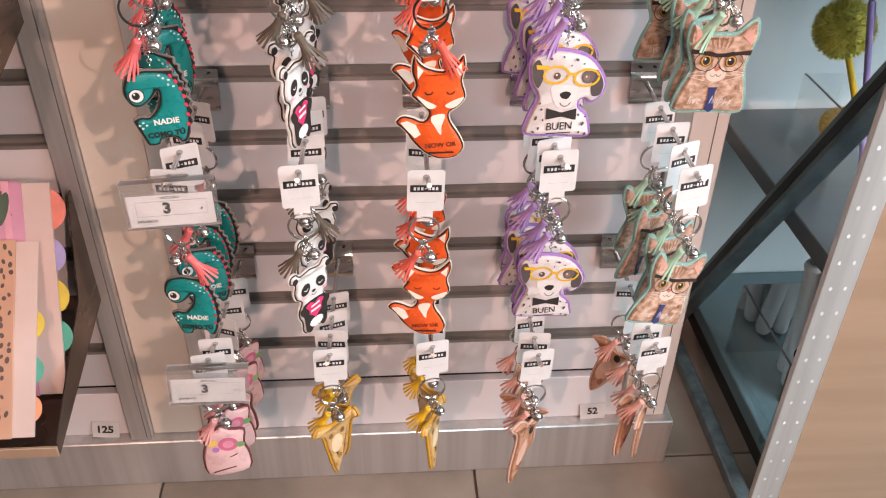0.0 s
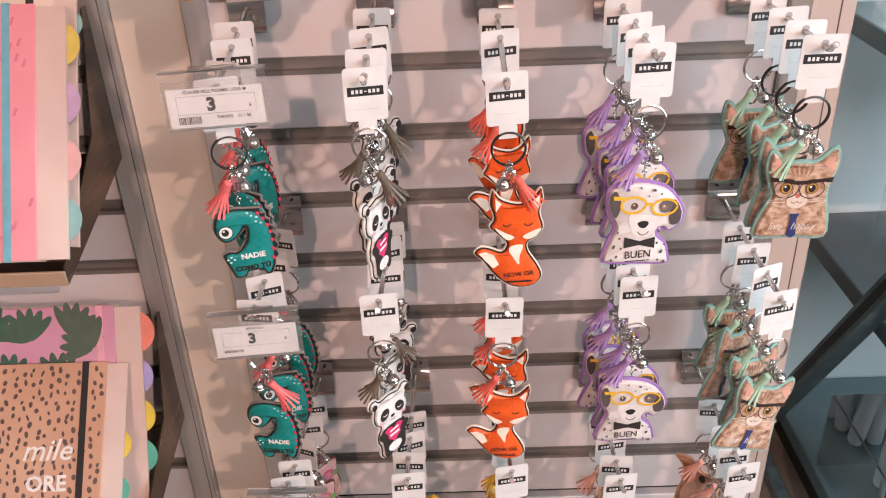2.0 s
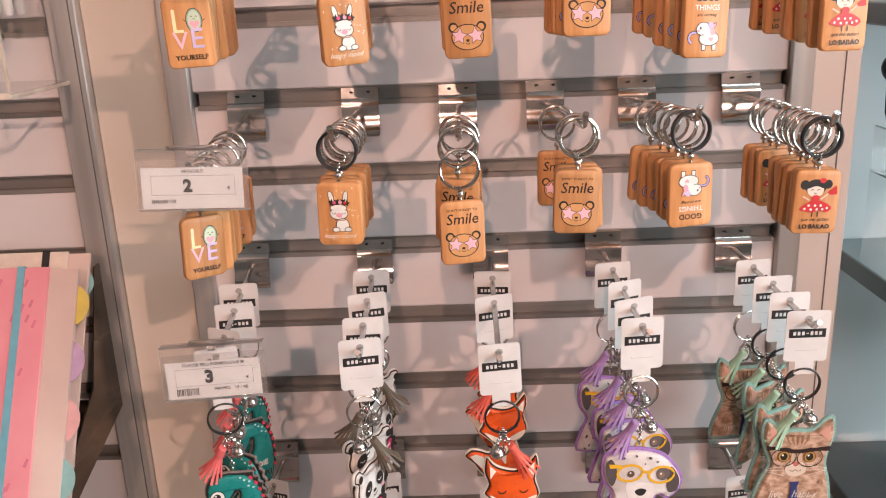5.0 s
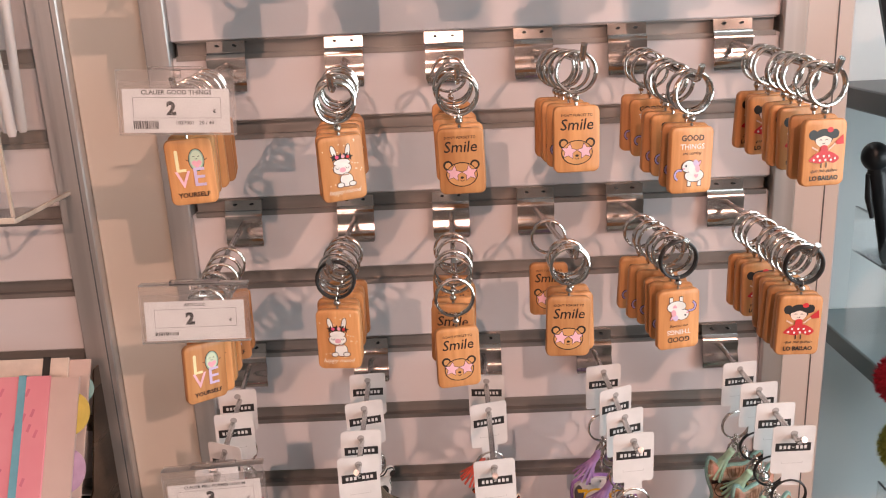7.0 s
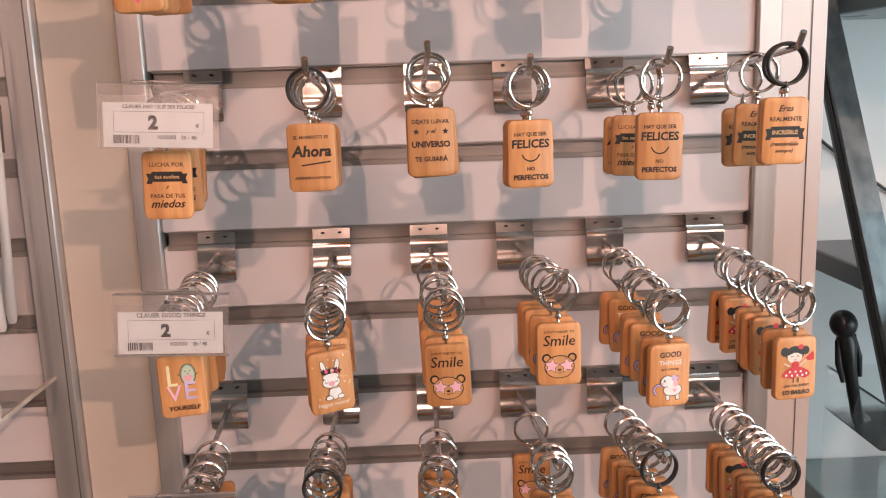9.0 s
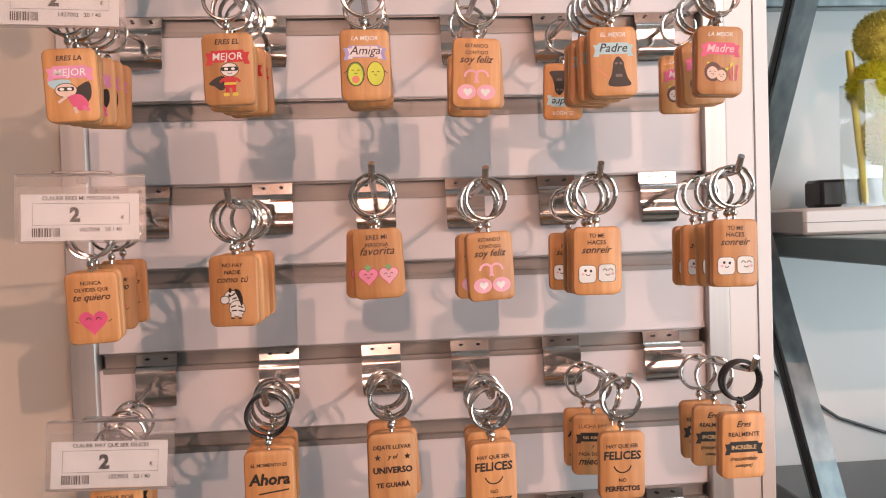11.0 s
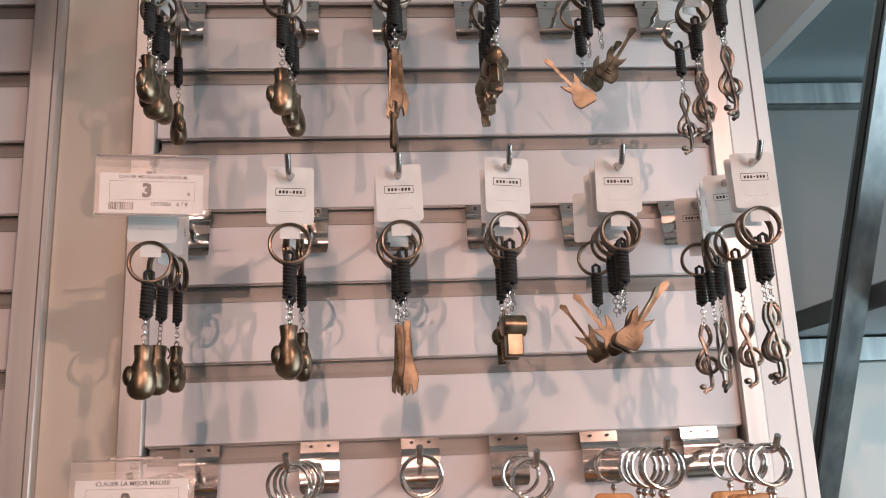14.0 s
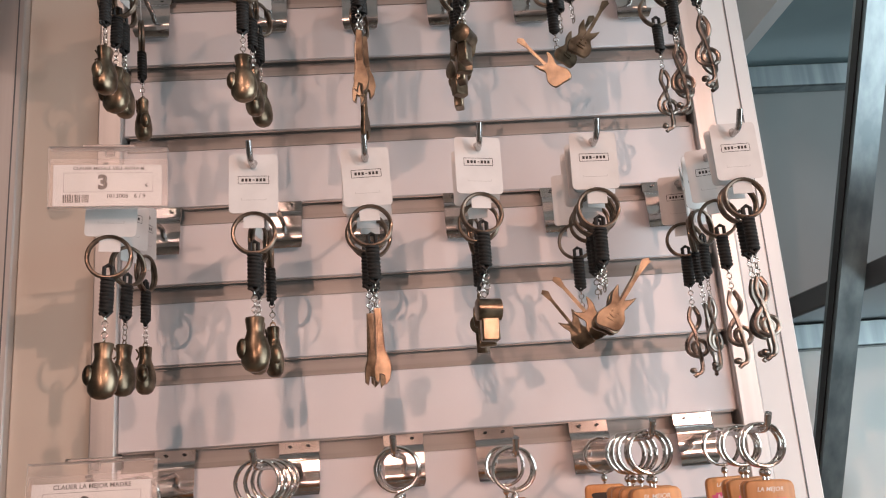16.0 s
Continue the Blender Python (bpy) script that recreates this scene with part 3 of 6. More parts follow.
WOODY, SKIN, GOLD = (0.62, 0.31, 0.12), (0.80, 0.58, 0.47), (0.80, 0.60, 0.08)
DESIGNS = {
    "mejor_rose": [T("ERES LA", 17, 17, K, 0.2, 0.012), S(ribbon(0, 9, 31, 8.5), (0.80, 0.28, 0.48)), T("MEJOR", 21, 6.4, PEARL, 0.1, 0.0),
                   S(soft([(-15, 2), (-8, 4), (0, 3), (-2, -1), (-10, -3)]), SKY), S(soft([(3, -3), (12, 2), (13, -8), (8, -14), (4, -9)]), K)] + E(-3.4, -3.6, 7, 4.6, SKIN) + [S(rounded(11, 2.8, 1.2, 3, -3.4, -2.8), K), S(ellipse(-6, -2.8, 1.6, 1, n=10), PEARL), S(ellipse(-1, -2.8, 1.6, 1, n=10), PEARL), S(soft([(-2, -8), (6, -7), (11, -14), (5, -18), (0, -14)]), HOT), S(rect(-6, -10, 7, 1.8, 0.6), SKIN), S(rect(9, -16.5, 5, 2.4, -0.6), (0.75, 0.14, 0.3)), S(rect(2, -17.6, 2.4, 4.4, 0.3), SKIN)],
    "mejor_red": [T("ERES EL", 17, 17.5, K, 0.2, 0.012), S(ribbon(0, 9, 31, 8.5), RED), T("MEJOR", 21, 6.4, PEARL, 0.1, 0.0),
                  S(soft([(-14, -10), (-9, -6), (-3, -5), (-2, -12), (-6, -15), (-10, -12)]), K)] + E(1, -0.6, 6, 4.6, (0.85, 0.78, 0.72)) + [S(rounded(12, 3, 1.3, 3, 1, 0), K), S(ellipse(-1.4, 0, 1.5, 0.9, n=10), PEARL), S(ellipse(3.4, 0, 1.5, 0.9, n=10), PEARL), S(bow(1, -2, 1.8, 200, 340, 0.4, 6), K), S(rounded(8.6, 8, 2, 3, 1, -9.4), RED), S(rect(-4.6, -8, 4, 1.8, 0.7), RED), S(rect(6.6, -8, 4, 1.8, -0.7), RED), S(rect(1, -10.4, 8.6, 1.6), GOLD), S(rect(-1.2, -15, 2.6, 5), RED), S(rect(3.4, -15, 2.6, 5), RED), S(rounded(4.2, 2.4, 0.8, 3, -2, -18), GOLD), S(rounded(4.2, 2.4, 0.8, 3, 4.2, -18), GOLD)],
    "amiga": [T("LA MEJOR", 19, 17.5, PEARL, 0.2, 0.0), S(ribbon(0, 9.5, 31, 8.5), LILAC), S(ribbon(0, 9.5, 25, 7.4), (0.80, 0.68, 0.66)), T("Amiga", 22, 7.4, K, 0.3, -0.004),
              S(rect(-14.5, -5, 3, 0.5, 0.6), K), S(rect(14.5, -5, 3, 0.5, -0.6), K)] + E(-7.2, -6.5, 6, 8.4, (0.16, 0.26, 0.05)) + [S(ellipse(-7.2, -6.7, 5.2, 7.6), LIME), S(ellipse(-7.2, -10.4, 2.8, 2.8), CORAL)] + E(7.2, -6.5, 6, 8.4, (0.66, 0.66, 0.07)) + face(-7.2, -4.4, 2.0) + face(7.2, -5.6, 2.0),
    "feliz": [T("ESTANDO", 17, 18.5, K, 0, 0.008), T("CONTIGO", 17, 13.6, K, 0, 0.008), T("soy feliz", 25, 7.4, K, 0.35, 0.005),
              S(bow(-4, -3, 5.5, -60, 180, 1.7), PINK), S(bow(4, -3, 5.5, 0, 240, 1.7), PINK), S(ellipse(-7.2, -14, 7, 5.6), PINK), S(ellipse(7.2, -14, 7, 5.6), PINK), S(heart(-6.4, -14, 3.4), PEARL), S(heart(6.6, -14, 3.4), PEARL)],
    "padre": [T("EL MEJOR", 19, 18, PEARL, 0.2, 0.0), S(ribbon(0, 9.4, 30, 8.5), SKY), T("Padre", 21, 6.8, K, 0.3, 0.0),
              S(soft([(0, 0), (3.4, 3.4), (7, 0), (8, -5), (10, -12), (12, -18), (-4, -18), (-2, -10), (-1, -5)]), K), S(ellipse(1.8, -1.6, 1.3, 0.9, 0.3, 10), (0.16, 0.13, 0.12)), S(ellipse(5.2, -1.6, 1.3, 0.9, -0.3, 10), (0.16, 0.13, 0.12)), S(rect(3.6, -10.6, 5, 2.2), (0.16, 0.13, 0.12)), S(rect(-8, -9, 0.8, 12, 0.9), CORAL)],
    "madre": [T("LA MEJOR", 19, 18, PEARL, 0.2, 0.0), S(bow(0, 2, 11, 200, 340, 2.0), LIME), S(ribbon(0, 8.8, 30, 9), HOT), T("Madre", 21, 6.2, (0.9, 0.55, 0.58), 0.25, 0.0),
              S(ellipse(-5.6, -8.6, 6.6, 7.2), (0.13, 0.05, 0.04)), S(ellipse(0.8, -10.6, 5.0, 5.4), (0.20, 0.08, 0.05)), S(ellipse(-6, -9.2, 4.2, 4.6), SKIN), S(ellipse(0.8, -11.2, 3.8, 4.2), SKIN)] + face(-6, -8.8, 1.7) + face(0.8, -11, 1.5) + [S(rect(7.4, -9, 0.9, 12, 0.1), HOT), S(rect(10, -9, 0.9, 12), PINK), S(rect(12.4, -9, 0.9, 12, -0.1), HOT)],
    "quiero": [T("NUNCA", 14, 16.5, K, 0, 0.008), T("OLVIDES QUE", 23, 11.8, K, 0, 0.008), T("te quiero", 25, 5.6, K, 0.35, 0.006),
               S(heart(0, -9.6, 9.8), HOT), S(bow(-3.4, -8.5, 2, 0, 180, 0.6), K), S(bow(3.4, -8.5, 2, 0, 180, 0.6), K), S(rect(-11, -9.5, 3, 0.5, -0.5), K), S(rect(11, -9.5, 3, 0.5, 0.5), K)],
    "nadie": [T("NO HAY", 15, 17, K, 0, 0.006), T("NADIE", 12, 11.8, K, 0, 0.006), T("como tú", 23, 6, K, 0.35, 0.0)] + E(-1, -4.4, 5.6, 4.6, PEARL) + E(-6.2, -6.4, 3.0, 2.6, (0.75, 0.72, 0.70)) + E(2.6, -12.6, 5.6, 5.4, PEARL) + [S(rect(-0.6, -18, 2.2, 4), PEARL), S(rect(4.8, -18, 2.2, 4), PEARL), S(soft([(1, 1), (5, 0), (7, -6), (6, -11), (4, -6)]), K), S(rect(0.2, -2.6, 3.4, 0.9, 0.6), K), S(rect(1, -5.4, 3.4, 0.9, 0.3), K), S(ellipse(-2.6, -3.4, 1, 1.2, n=8), K), S(rect(0, -11, 4, 0.9, 0.3), K), S(rect(5.4, -11.4, 4, 0.9, -0.4), K), S(rect(0.6, -14, 4, 0.9, 0.1), K), S(rect(5.6, -14.4, 4, 0.9, -0.2), K), S(rect(-0.6, -19.4, 2.4, 1.2), K), S(rect(4.8, -19.4, 2.4, 1.2), K), S(ellipse(-2, 0.4, 1.2, 1.8, n=10), K)],
    "favorita": [T("ERES MI", 15, 17.5, K, 0, 0.006), T("PERSONA", 17, 12.2, K, 0, 0.006), T("favorita", 25, 6.4, K, 0.35, -0.002)] + [S(heart(-7.4, -8.8, 7.4), (0.60, 0.08, 0.2)), S(heart(-7.4, -8.8, 6.8), (0.80, 0.24, 0.36)), S(heart(7.4, -8.6, 7.4), (0.60, 0.08, 0.2)), S(heart(7.4, -8.6, 6.8), (0.84, 0.42, 0.50)), S(star(-7.4, -2.8, 3.2), (0.2, 0.42, 0.2)), S(star(7.4, -2.6, 3), (0.2, 0.42, 0.2))] + face(-7.4, -8, 2.2) + face(7.4, -8, 2.2),
    "sonreir": [T("TÚ ME", 12, 17.5, K, 0, 0.006), T("HACES", 14, 12.4, K, 0, 0.006), T("sonreír", 23, 6.0, K, 0.35, 0.0), S(rounded(13.6, 13.6, 3.4, 3, -7.2, -9.6), K), S(rounded(13.6, 13.6, 3.4, 3, 7.8, -9.0), K), S(rounded(12.8, 12.8, 3, 3, -7.2, -9.6), PEARL), S(rounded(12.8, 12.8, 3, 3, 7.8, -9.0), PEARL), S(ellipse(-8.8, -7, 1.0, 1.1, n=10), K), S(ellipse(-4.6, -7.4, 1.0, 1.1, n=10), K), S(bow(-6.8, -9, 2, 200, 340, 0.6, 6), K), S(bow(6, -7.4, 1.8, 0, 180, 0.6, 6), K), S(bow(10.4, -7.4, 1.8, 0, 180, 0.6, 6), K), S(bow(8.2, -9, 2, 200, 340, 0.6, 6), K), S(ellipse(-10.6, -9.6, 1.2, 0.9, n=8), PINK), S(ellipse(12, -9.6, 1.2, 0.9, n=8), PINK)],
    "suenos": [T("LUCHA POR", 25, 14, (0.12, 0.06, 0.03), 0, 0.014), S(ribbon(0, 6.6, 30, 7.5), K), T("tus sueños", 18, 5.2, (0.66, 0.40, 0.18), 0.0, 0.012), T("y", 2.6, -2.0, K, 0.35), T("PASA DE TUS", 25, -9.2, (0.12, 0.06, 0.03), 0, 0.008), T("miedos", 25, -16.5, K, 0.35, 0.008)],
    "ahora": [T("EL MOMENTO ES", 26, 14, K, 0.1, 0.014), T("Ahora", 30, 1.0, K, 0.15, 0.03), S(rect(3, -4.5, 22, 1.1, 0.12), K), T("ATRÉVETE CON TODO", 27, -16, K, 0.1, 0.016)],
    "universo": [T("DÉJATE LLEVAR", 28, 14, K, 0, 0.018), S(star(-11, 8, 2.6), K), S(star(11, 8, 2.6), K), T("y el", 8, 6.8, K, 0.35, 0.01), T("UNIVERSO", 29, -3.5, K, 0, 0.03), T("TE GUIARÁ", 25, -14, K, 0, 0.018)],
    "felices": [T("HAY QUE SER", 25, 13.5, K, 0, 0.018), T("FELICES", 29, 4.8, K, 0.05, 0.024), S(bow(0, 1.6, 7.4, 195, 345, 1.0), K), T("NO", 6, -12.4, K, 0, 0.008), T("PERFECTOS", 27, -19.2, K, 0, 0.034)],
    "increible": [T("Eres", 12, 15, K, 0.35, 0.01), T("REALMENTE", 25, 7.6, K, 0, 0.014), S(ribbon(0, -0.6, 31, 8.4), K), T("INCREÍBLE", 20, -2.4, (0.66, 0.40, 0.18), 0, 0.02), T("(recuérdalo", 22, -11.2, K, 0.3, 0.004), T("siempre)", 14, -16.2, K, 0.3, 0.004)],
    "love": [S(rounded(2.5, 17, 1.1, 3, -9.6, 9), (0.84, 0.76, 0.44)), S(rect(-6.6, 1.6, 6.4, 2.2), (0.84, 0.76, 0.44)), S(rect(-1.6, 9, 3, 0.5, -0.6), K), S(rect(11.8, 9, 3, 0.5, 0.6), K)] + E(5, 9, 5.6, 8.4, (0.30, 0.44, 0.34)) + [S(ellipse(5, 9, 4.6, 7.4), (0.60, 0.70, 0.52)), S(heart(5, 6, 3.7), PINK)] + face(5, 11.4, 1.7) + [T("V", 11.5, -11.5, (0.84, 0.50, 0.58), 0, 0.0, -6.5), T("E", 8.5, -11, (0.62, 0.50, 0.72), 0, 0.0, 6.0), T("YOURSELF", 24, -19.4, K, 0, 0.016)],
    "happy": dots(34, (0.84, 0.70, 0.50)) + E(-6.4, 14, 1.7, 4.8, PEARL, 0.25) + E(5, 14, 1.7, 4.8, PEARL, -0.2) + [S(star(-6, 9.4, 3.4, 0.5), K), S(star(-1.5, 9.8, 3.4, 0.5, 0.3), K), S(star(3.2, 9.8, 3.4, 0.5, 0.6), K), S(star(6, 9.0, 3.0, 0.5, 0.2), K), S(ellipse(-4, 9.6, 1.5, 1.4, n=10), HOT), S(ellipse(0.8, 9.8, 1.5, 1.4, n=10), PINK), S(ellipse(4.6, 9.2, 1.3, 1.2, n=10), RED)] + E(-0.6, 0.6, 7, 4.6, PEARL) + E(2, -8.8, 5, 5.2, PEARL) + E(-0.6, 5.2, 6.4, 2.6, PEARL) + [S(ellipse(-0.6, 1.2, 6, 4), PEARL), S(ellipse(-0.4, -0.6, 2.6, 2.0), PINK), S(bow(-4.4, 1.6, 1.5, 180, 360, 0.45, 6), K), S(bow(3.4, 1.6, 1.5, 180, 360, 0.45, 6), K), S(rect(0, -4.6, 8, 0.9), (0.4, 0.2, 0.12))] + E(-3.2, -12.4, 2.6, 1.7, PEARL) + E(6.4, -12.2, 2.6, 1.7, PEARL) + [T("happy mood", 26, -19.0, (0.86, 0.76, 0.62), 0.35, -0.004)],
    "smile": [T("DON'T FORGET TO", 24, 17.6, K, 0, 0.0), T("Smile", 25.5, 7.4, K, 0.16, -0.002), S(ellipse(-10.4, -2.6, 3.7, 3.7), K), S(ellipse(10.4, -2.6, 3.7, 3.7), K), S(ellipse(-10.2, -2.8, 2.4, 2.4), WOODY), S(ellipse(10.2, -2.8, 2.4, 2.4), WOODY), S(ellipse(0, -10, 12.2, 9.6, n=26), K), S(ellipse(0, -10, 11.5, 8.9, n=26), (0.66, 0.33, 0.13)), S(star(-6.2, -9, 6.8, 0.5, 0.15), K), S(star(6.2, -9, 6.8, 0.5, -0.15), K), S(star(-6.2, -9, 6.0, 0.5, 0.15), (0.86, 0.50, 0.58)), S(star(6.2, -9, 6.0, 0.5, -0.15), (0.86, 0.50, 0.58)), S(ellipse(0, -12.4, 1.4, 1.0, n=10), K), S(bow(0, -13.6, 1.8, 200, 340, 0.5, 6), K)],
    "good": [T("GOOD", 19, 15, K, 0, 0.02), T("THINGS", 20, 8.6, PEARL, 0, 0.0), T("are coming", 16, 4.4, K, 0.35, -0.004), S(bow(-10, -11, 5, 60, 250, 2.2), K), S(bow(-10, -11, 4.5, 60, 250, 1.4), LILAC), S(rect(-1.5, -17.5, 3.4, 5.4), K), S(rect(7, -17.5, 3.4, 5.4), K), S(rect(-1.5, -17.3, 2.6, 4.8), PEARL), S(rect(7, -17.3, 2.6, 4.8), PEARL)] + E(2.4, -11.6, 7.8, 4.8, PEARL) + E(-3, -4.4, 5.2, 4.2, PEARL, 0.3) + E(5.4, -3.4, 1.0, 3.6, PINK, -0.6, 0.4) + [S(ellipse(1.4, -7, 4, 3.6), PEARL), S(ellipse(3.4, -2.4, 2.2, 3.2, 0.5), (0.62, 0.50, 0.70)), S(ellipse(4.8, -6.4, 2.0, 3.0, 0.2), PINK), S(ellipse(-5, -4, 0.8, 0.9, n=8), K), S(ellipse(-6.8, -6, 1.2, 0.9, n=8), PINK), S(heart(4, -12, 1.8), PINK)],
    "bailao": [S(ellipse(-10.4, 14, 3.6, 3.8), K), S(ellipse(7.6, 14.4, 3.6, 3.6), K), S(ellipse(-1.6, 12, 8.2, 6.4), K), S(ellipse(-1.6, 9.8, 6.6, 5.4), (0.86, 0.70, 0.60)), S(soft([(-8, 11), (-5, 15.4), (2, 15.4), (5, 11), (-1, 13)]), K), S(ellipse(3.5, 17.4, 2.6, 2), RED)] + face(-1.6, 9.4, 2.4) + [S([(8, 8), (14.5, 13.5), (15.4, 6.4), (10, 6)], RED), S(rect(5.6, 4.6, 7, 1.2, 0.7), SKIN), S(rect(-8.6, 3.4, 6, 1.2, -0.5), SKIN), S(rounded(6, 7, 2, 3, -1, 2.4), RED), S(soft([(-13, -5), (-5, 1), (4, 1), (12, -4), (8, -8), (2, -6.4), (-3, -8), (-9, -7)]), RED), S(rect(-2.6, -9.4, 0.9, 4), K), S(rect(1.6, -9.4, 0.9, 4), K)] + [S(ellipse(x, z, 1.0, 1.0, n=8), PEARL) for x, z in ((-9, -5), (-6, -2.4), (-4, -5.6), (-1, -2.4), (0.6, -5.4), (3.4, -2.4), (5, -5.4), (8.4, -4.4))] + [T("que me quiten", 22, -14.6, K, 0.35, -0.002), T("LO BAILAO", 24, -20.8, K, 0, 0.03)],
}

BW, BH, BT = 0.0342, 0.0490, 0.0062
WOOD_NAMES = {"love": "an avocado print and the word love", "smile": "pink star shapes and the word smile", "good": "good things lettering", "bailao": "red dotted print", "happy": "white happy mood print",
              "quiero": "a red heart print", "sonreir": "two white squares print", "favorita": "two pink strawberries", "feliz": "pink curved print", "amiga": "two green avocados", "ahora": "black ahora lettering",
              "universo": "black universo lettering", "felices": "felices no perfectos lettering", "increible": "black increíble banner", "suenos": "black tus sueños banner", "nadie": "black and white print",
              "mejor_rose": "a pink banner", "mejor_red": "a red banner", "padre": "a blue banner", "madre": "a magenta banner"}


def artwork(ops, front, parent, scale=0.001, cz=0.0, turn=None):
    """Prints laid one over another on a face that looks along -y."""
    for layer, op in enumerate(ops):
        bm = bmesh.new()
        y = front - 0.00012 - 0.00004 * layer
        if op[0] == "t":
            write(bm, op[1], op[2] * scale, op[3] * scale, cz + op[4] * scale, y, op[6], op[7])
            ob = part("lettering", bm, paint(op[5]), parent, smooth=False)
        elif op[0] == "dots":
            for o in op[1]:
                flat(bm, [(a * scale, cz + b * scale) for a, b in o], y)
            ob = tagged(part("dots", bm, paint(op[2]), parent, smooth=False), kind="stuff")
        else:
            ob = part("print", flat(bm, [(a * scale, cz + b * scale) for a, b in op[1]], y), paint(op[2]), parent, smooth=False)
        if turn is not None:
            ob.matrix_basis = turn


def ring_bm(radius, r, centre, n=30, seg=8, tilt=0.0, coils=True):
    bm = bmesh.new()
    if coils:
        for dy in (-r * 0.75, r * 0.75):
            tube(bm, circle(radius, n, "y", (centre[0], centre[1] + dy, centre[2]), tilt), r * 0.8, seg, True)
    else:
        tube(bm, circle(radius, n, "y", centre, tilt), r, seg, True)
    return bm


def wooden_key_ring(design, flipped=False, dark_ring=False):
    ob = thing("wooden_key_ring", f"beech wood key ring with {WOOD_NAMES[design]}" + (", upside down" if flipped else "") + (", black ring" if dark_ring else ""), "key ring", "wooden key rings")
    part("split_ring", ring_bm(0.0146, 0.00155, (0, 0, -0.0126)), RUBBER if dark_ring else NICKEL, ob)
    bm = bmesh.new()
    ball(bm, (0, 0, -0.0315), 0.0029)
    tube(bm, circle(0.0024, 12, "x", (0, 0, -0.0278)), 0.0006, 6, True)
    tube(bm, [(0, 0, -0.032), (0, 0, -0.0375)], 0.0012, 8)
    part("swivel_bead", bm, NICKEL, ob, "polished nickel bead")
    bm = bmesh.new()
    cz = -0.0365 - BH / 2
    slab(bm, rounded(BW, BH, 0.0048, 5, 0, cz), [(-BT / 2, 0.0011), (-BT / 2 + 0.0004, 0.0004), (-BT / 2 + 0.0012, 0), (BT / 2 - 0.0012, 0), (BT / 2 - 0.0004, 0.0004), (BT / 2, 0.0011)])
    block = part("block", bm, BEECH, ob, "beech wood block with rounded edges")
    ops = DESIGNS[design]
    artwork(ops, -BT / 2, block, -0.00096 if flipped else 0.00096, cz)
    return ob


def card_tag(parent, w, h, boxed):
    """White hang tag with a hole, a printed bar, a slit and a neck through the ring."""
    bm = bmesh.new()
    top = 0.0070
    o = rounded(w, h, 0.003, 3, 0, top - h / 2)
    neck = [(-0.0075, top - h), (-0.0075, top - h - 0.0115), (0.0075, top - h - 0.0115), (0.0075, top - h)]
    left_top, left_low, right_low = o[4:8], o[8:12], o[12:16]
    slab(bm, o[0:4] + left_top + left_low + neck + right_low, [(-0.00025, 0), (0.00025, 0)])
    tag = part("tag", bm, CARD, parent, "white card hang tag", smooth=False)
    bm = bmesh.new()
    zb = top - h * 0.44
    if boxed:
        bw, bh, t = w * 0.62, 0.0060, 0.0004
        for r in (rect(0, zb + bh / 2, bw, t), rect(0, zb - bh / 2, bw, t), rect(-bw / 2, zb, t, bh), rect(bw / 2, zb, t, bh)):
            flat(bm, r, -0.0004)
        for i in range(7):
            flat(bm, rect((i - 3) * bw * 0.118, zb, bw * 0.078, bh * (0.40 if i != 3 else 0.12)), -0.0004)
    else:
        flat(bm, rect(0, zb, w * 0.84, 0.0076), -0.0004)
    part("logo_bar", bm, INK, tag, "plain black bar", smooth=False)
    if not boxed:
        bm = bmesh.new()
        for i in range(7):
            flat(bm, rect((i - 3) * w * 0.098, zb, w * 0.062, 0.0031 if i != 3 else 0.0008), -0.0006)
        part("logo_print", bm, CARD, tag, smooth=False)
    bm = bmesh.new()
    zs = top - h * 0.78
    for r in (rect(0, zs, w * 0.5, 0.0003), rect(-w * 0.25, zs + 0.0008, 0.0003, 0.0016), rect(w * 0.25, zs + 0.0008, 0.0003, 0.0016)):
        flat(bm, r, -0.0004)
    part("slit", bm, paint((0.5, 0.48, 0.47)), tag, smooth=False)
    bm = bmesh.new()
    flat(bm, ellipse(0, 0, 0.0031, 0.0028, n=14), -0.0004)
    part("hole", bm, paint((0.36, 0.34, 0.33)), tag, smooth=False)
    return top - h - 0.0115


def chain(bm, a, b, n, r=0.0017):
    a, b = Vector(a), Vector(b)
    for i in range(n):
        c = a + (b - a) * ((i + 0.5) / n)
        tube(bm, [c + Vector(v) for v in circle(r, 10, "y" if i % 2 else "x")], 0.00045, 5, True)


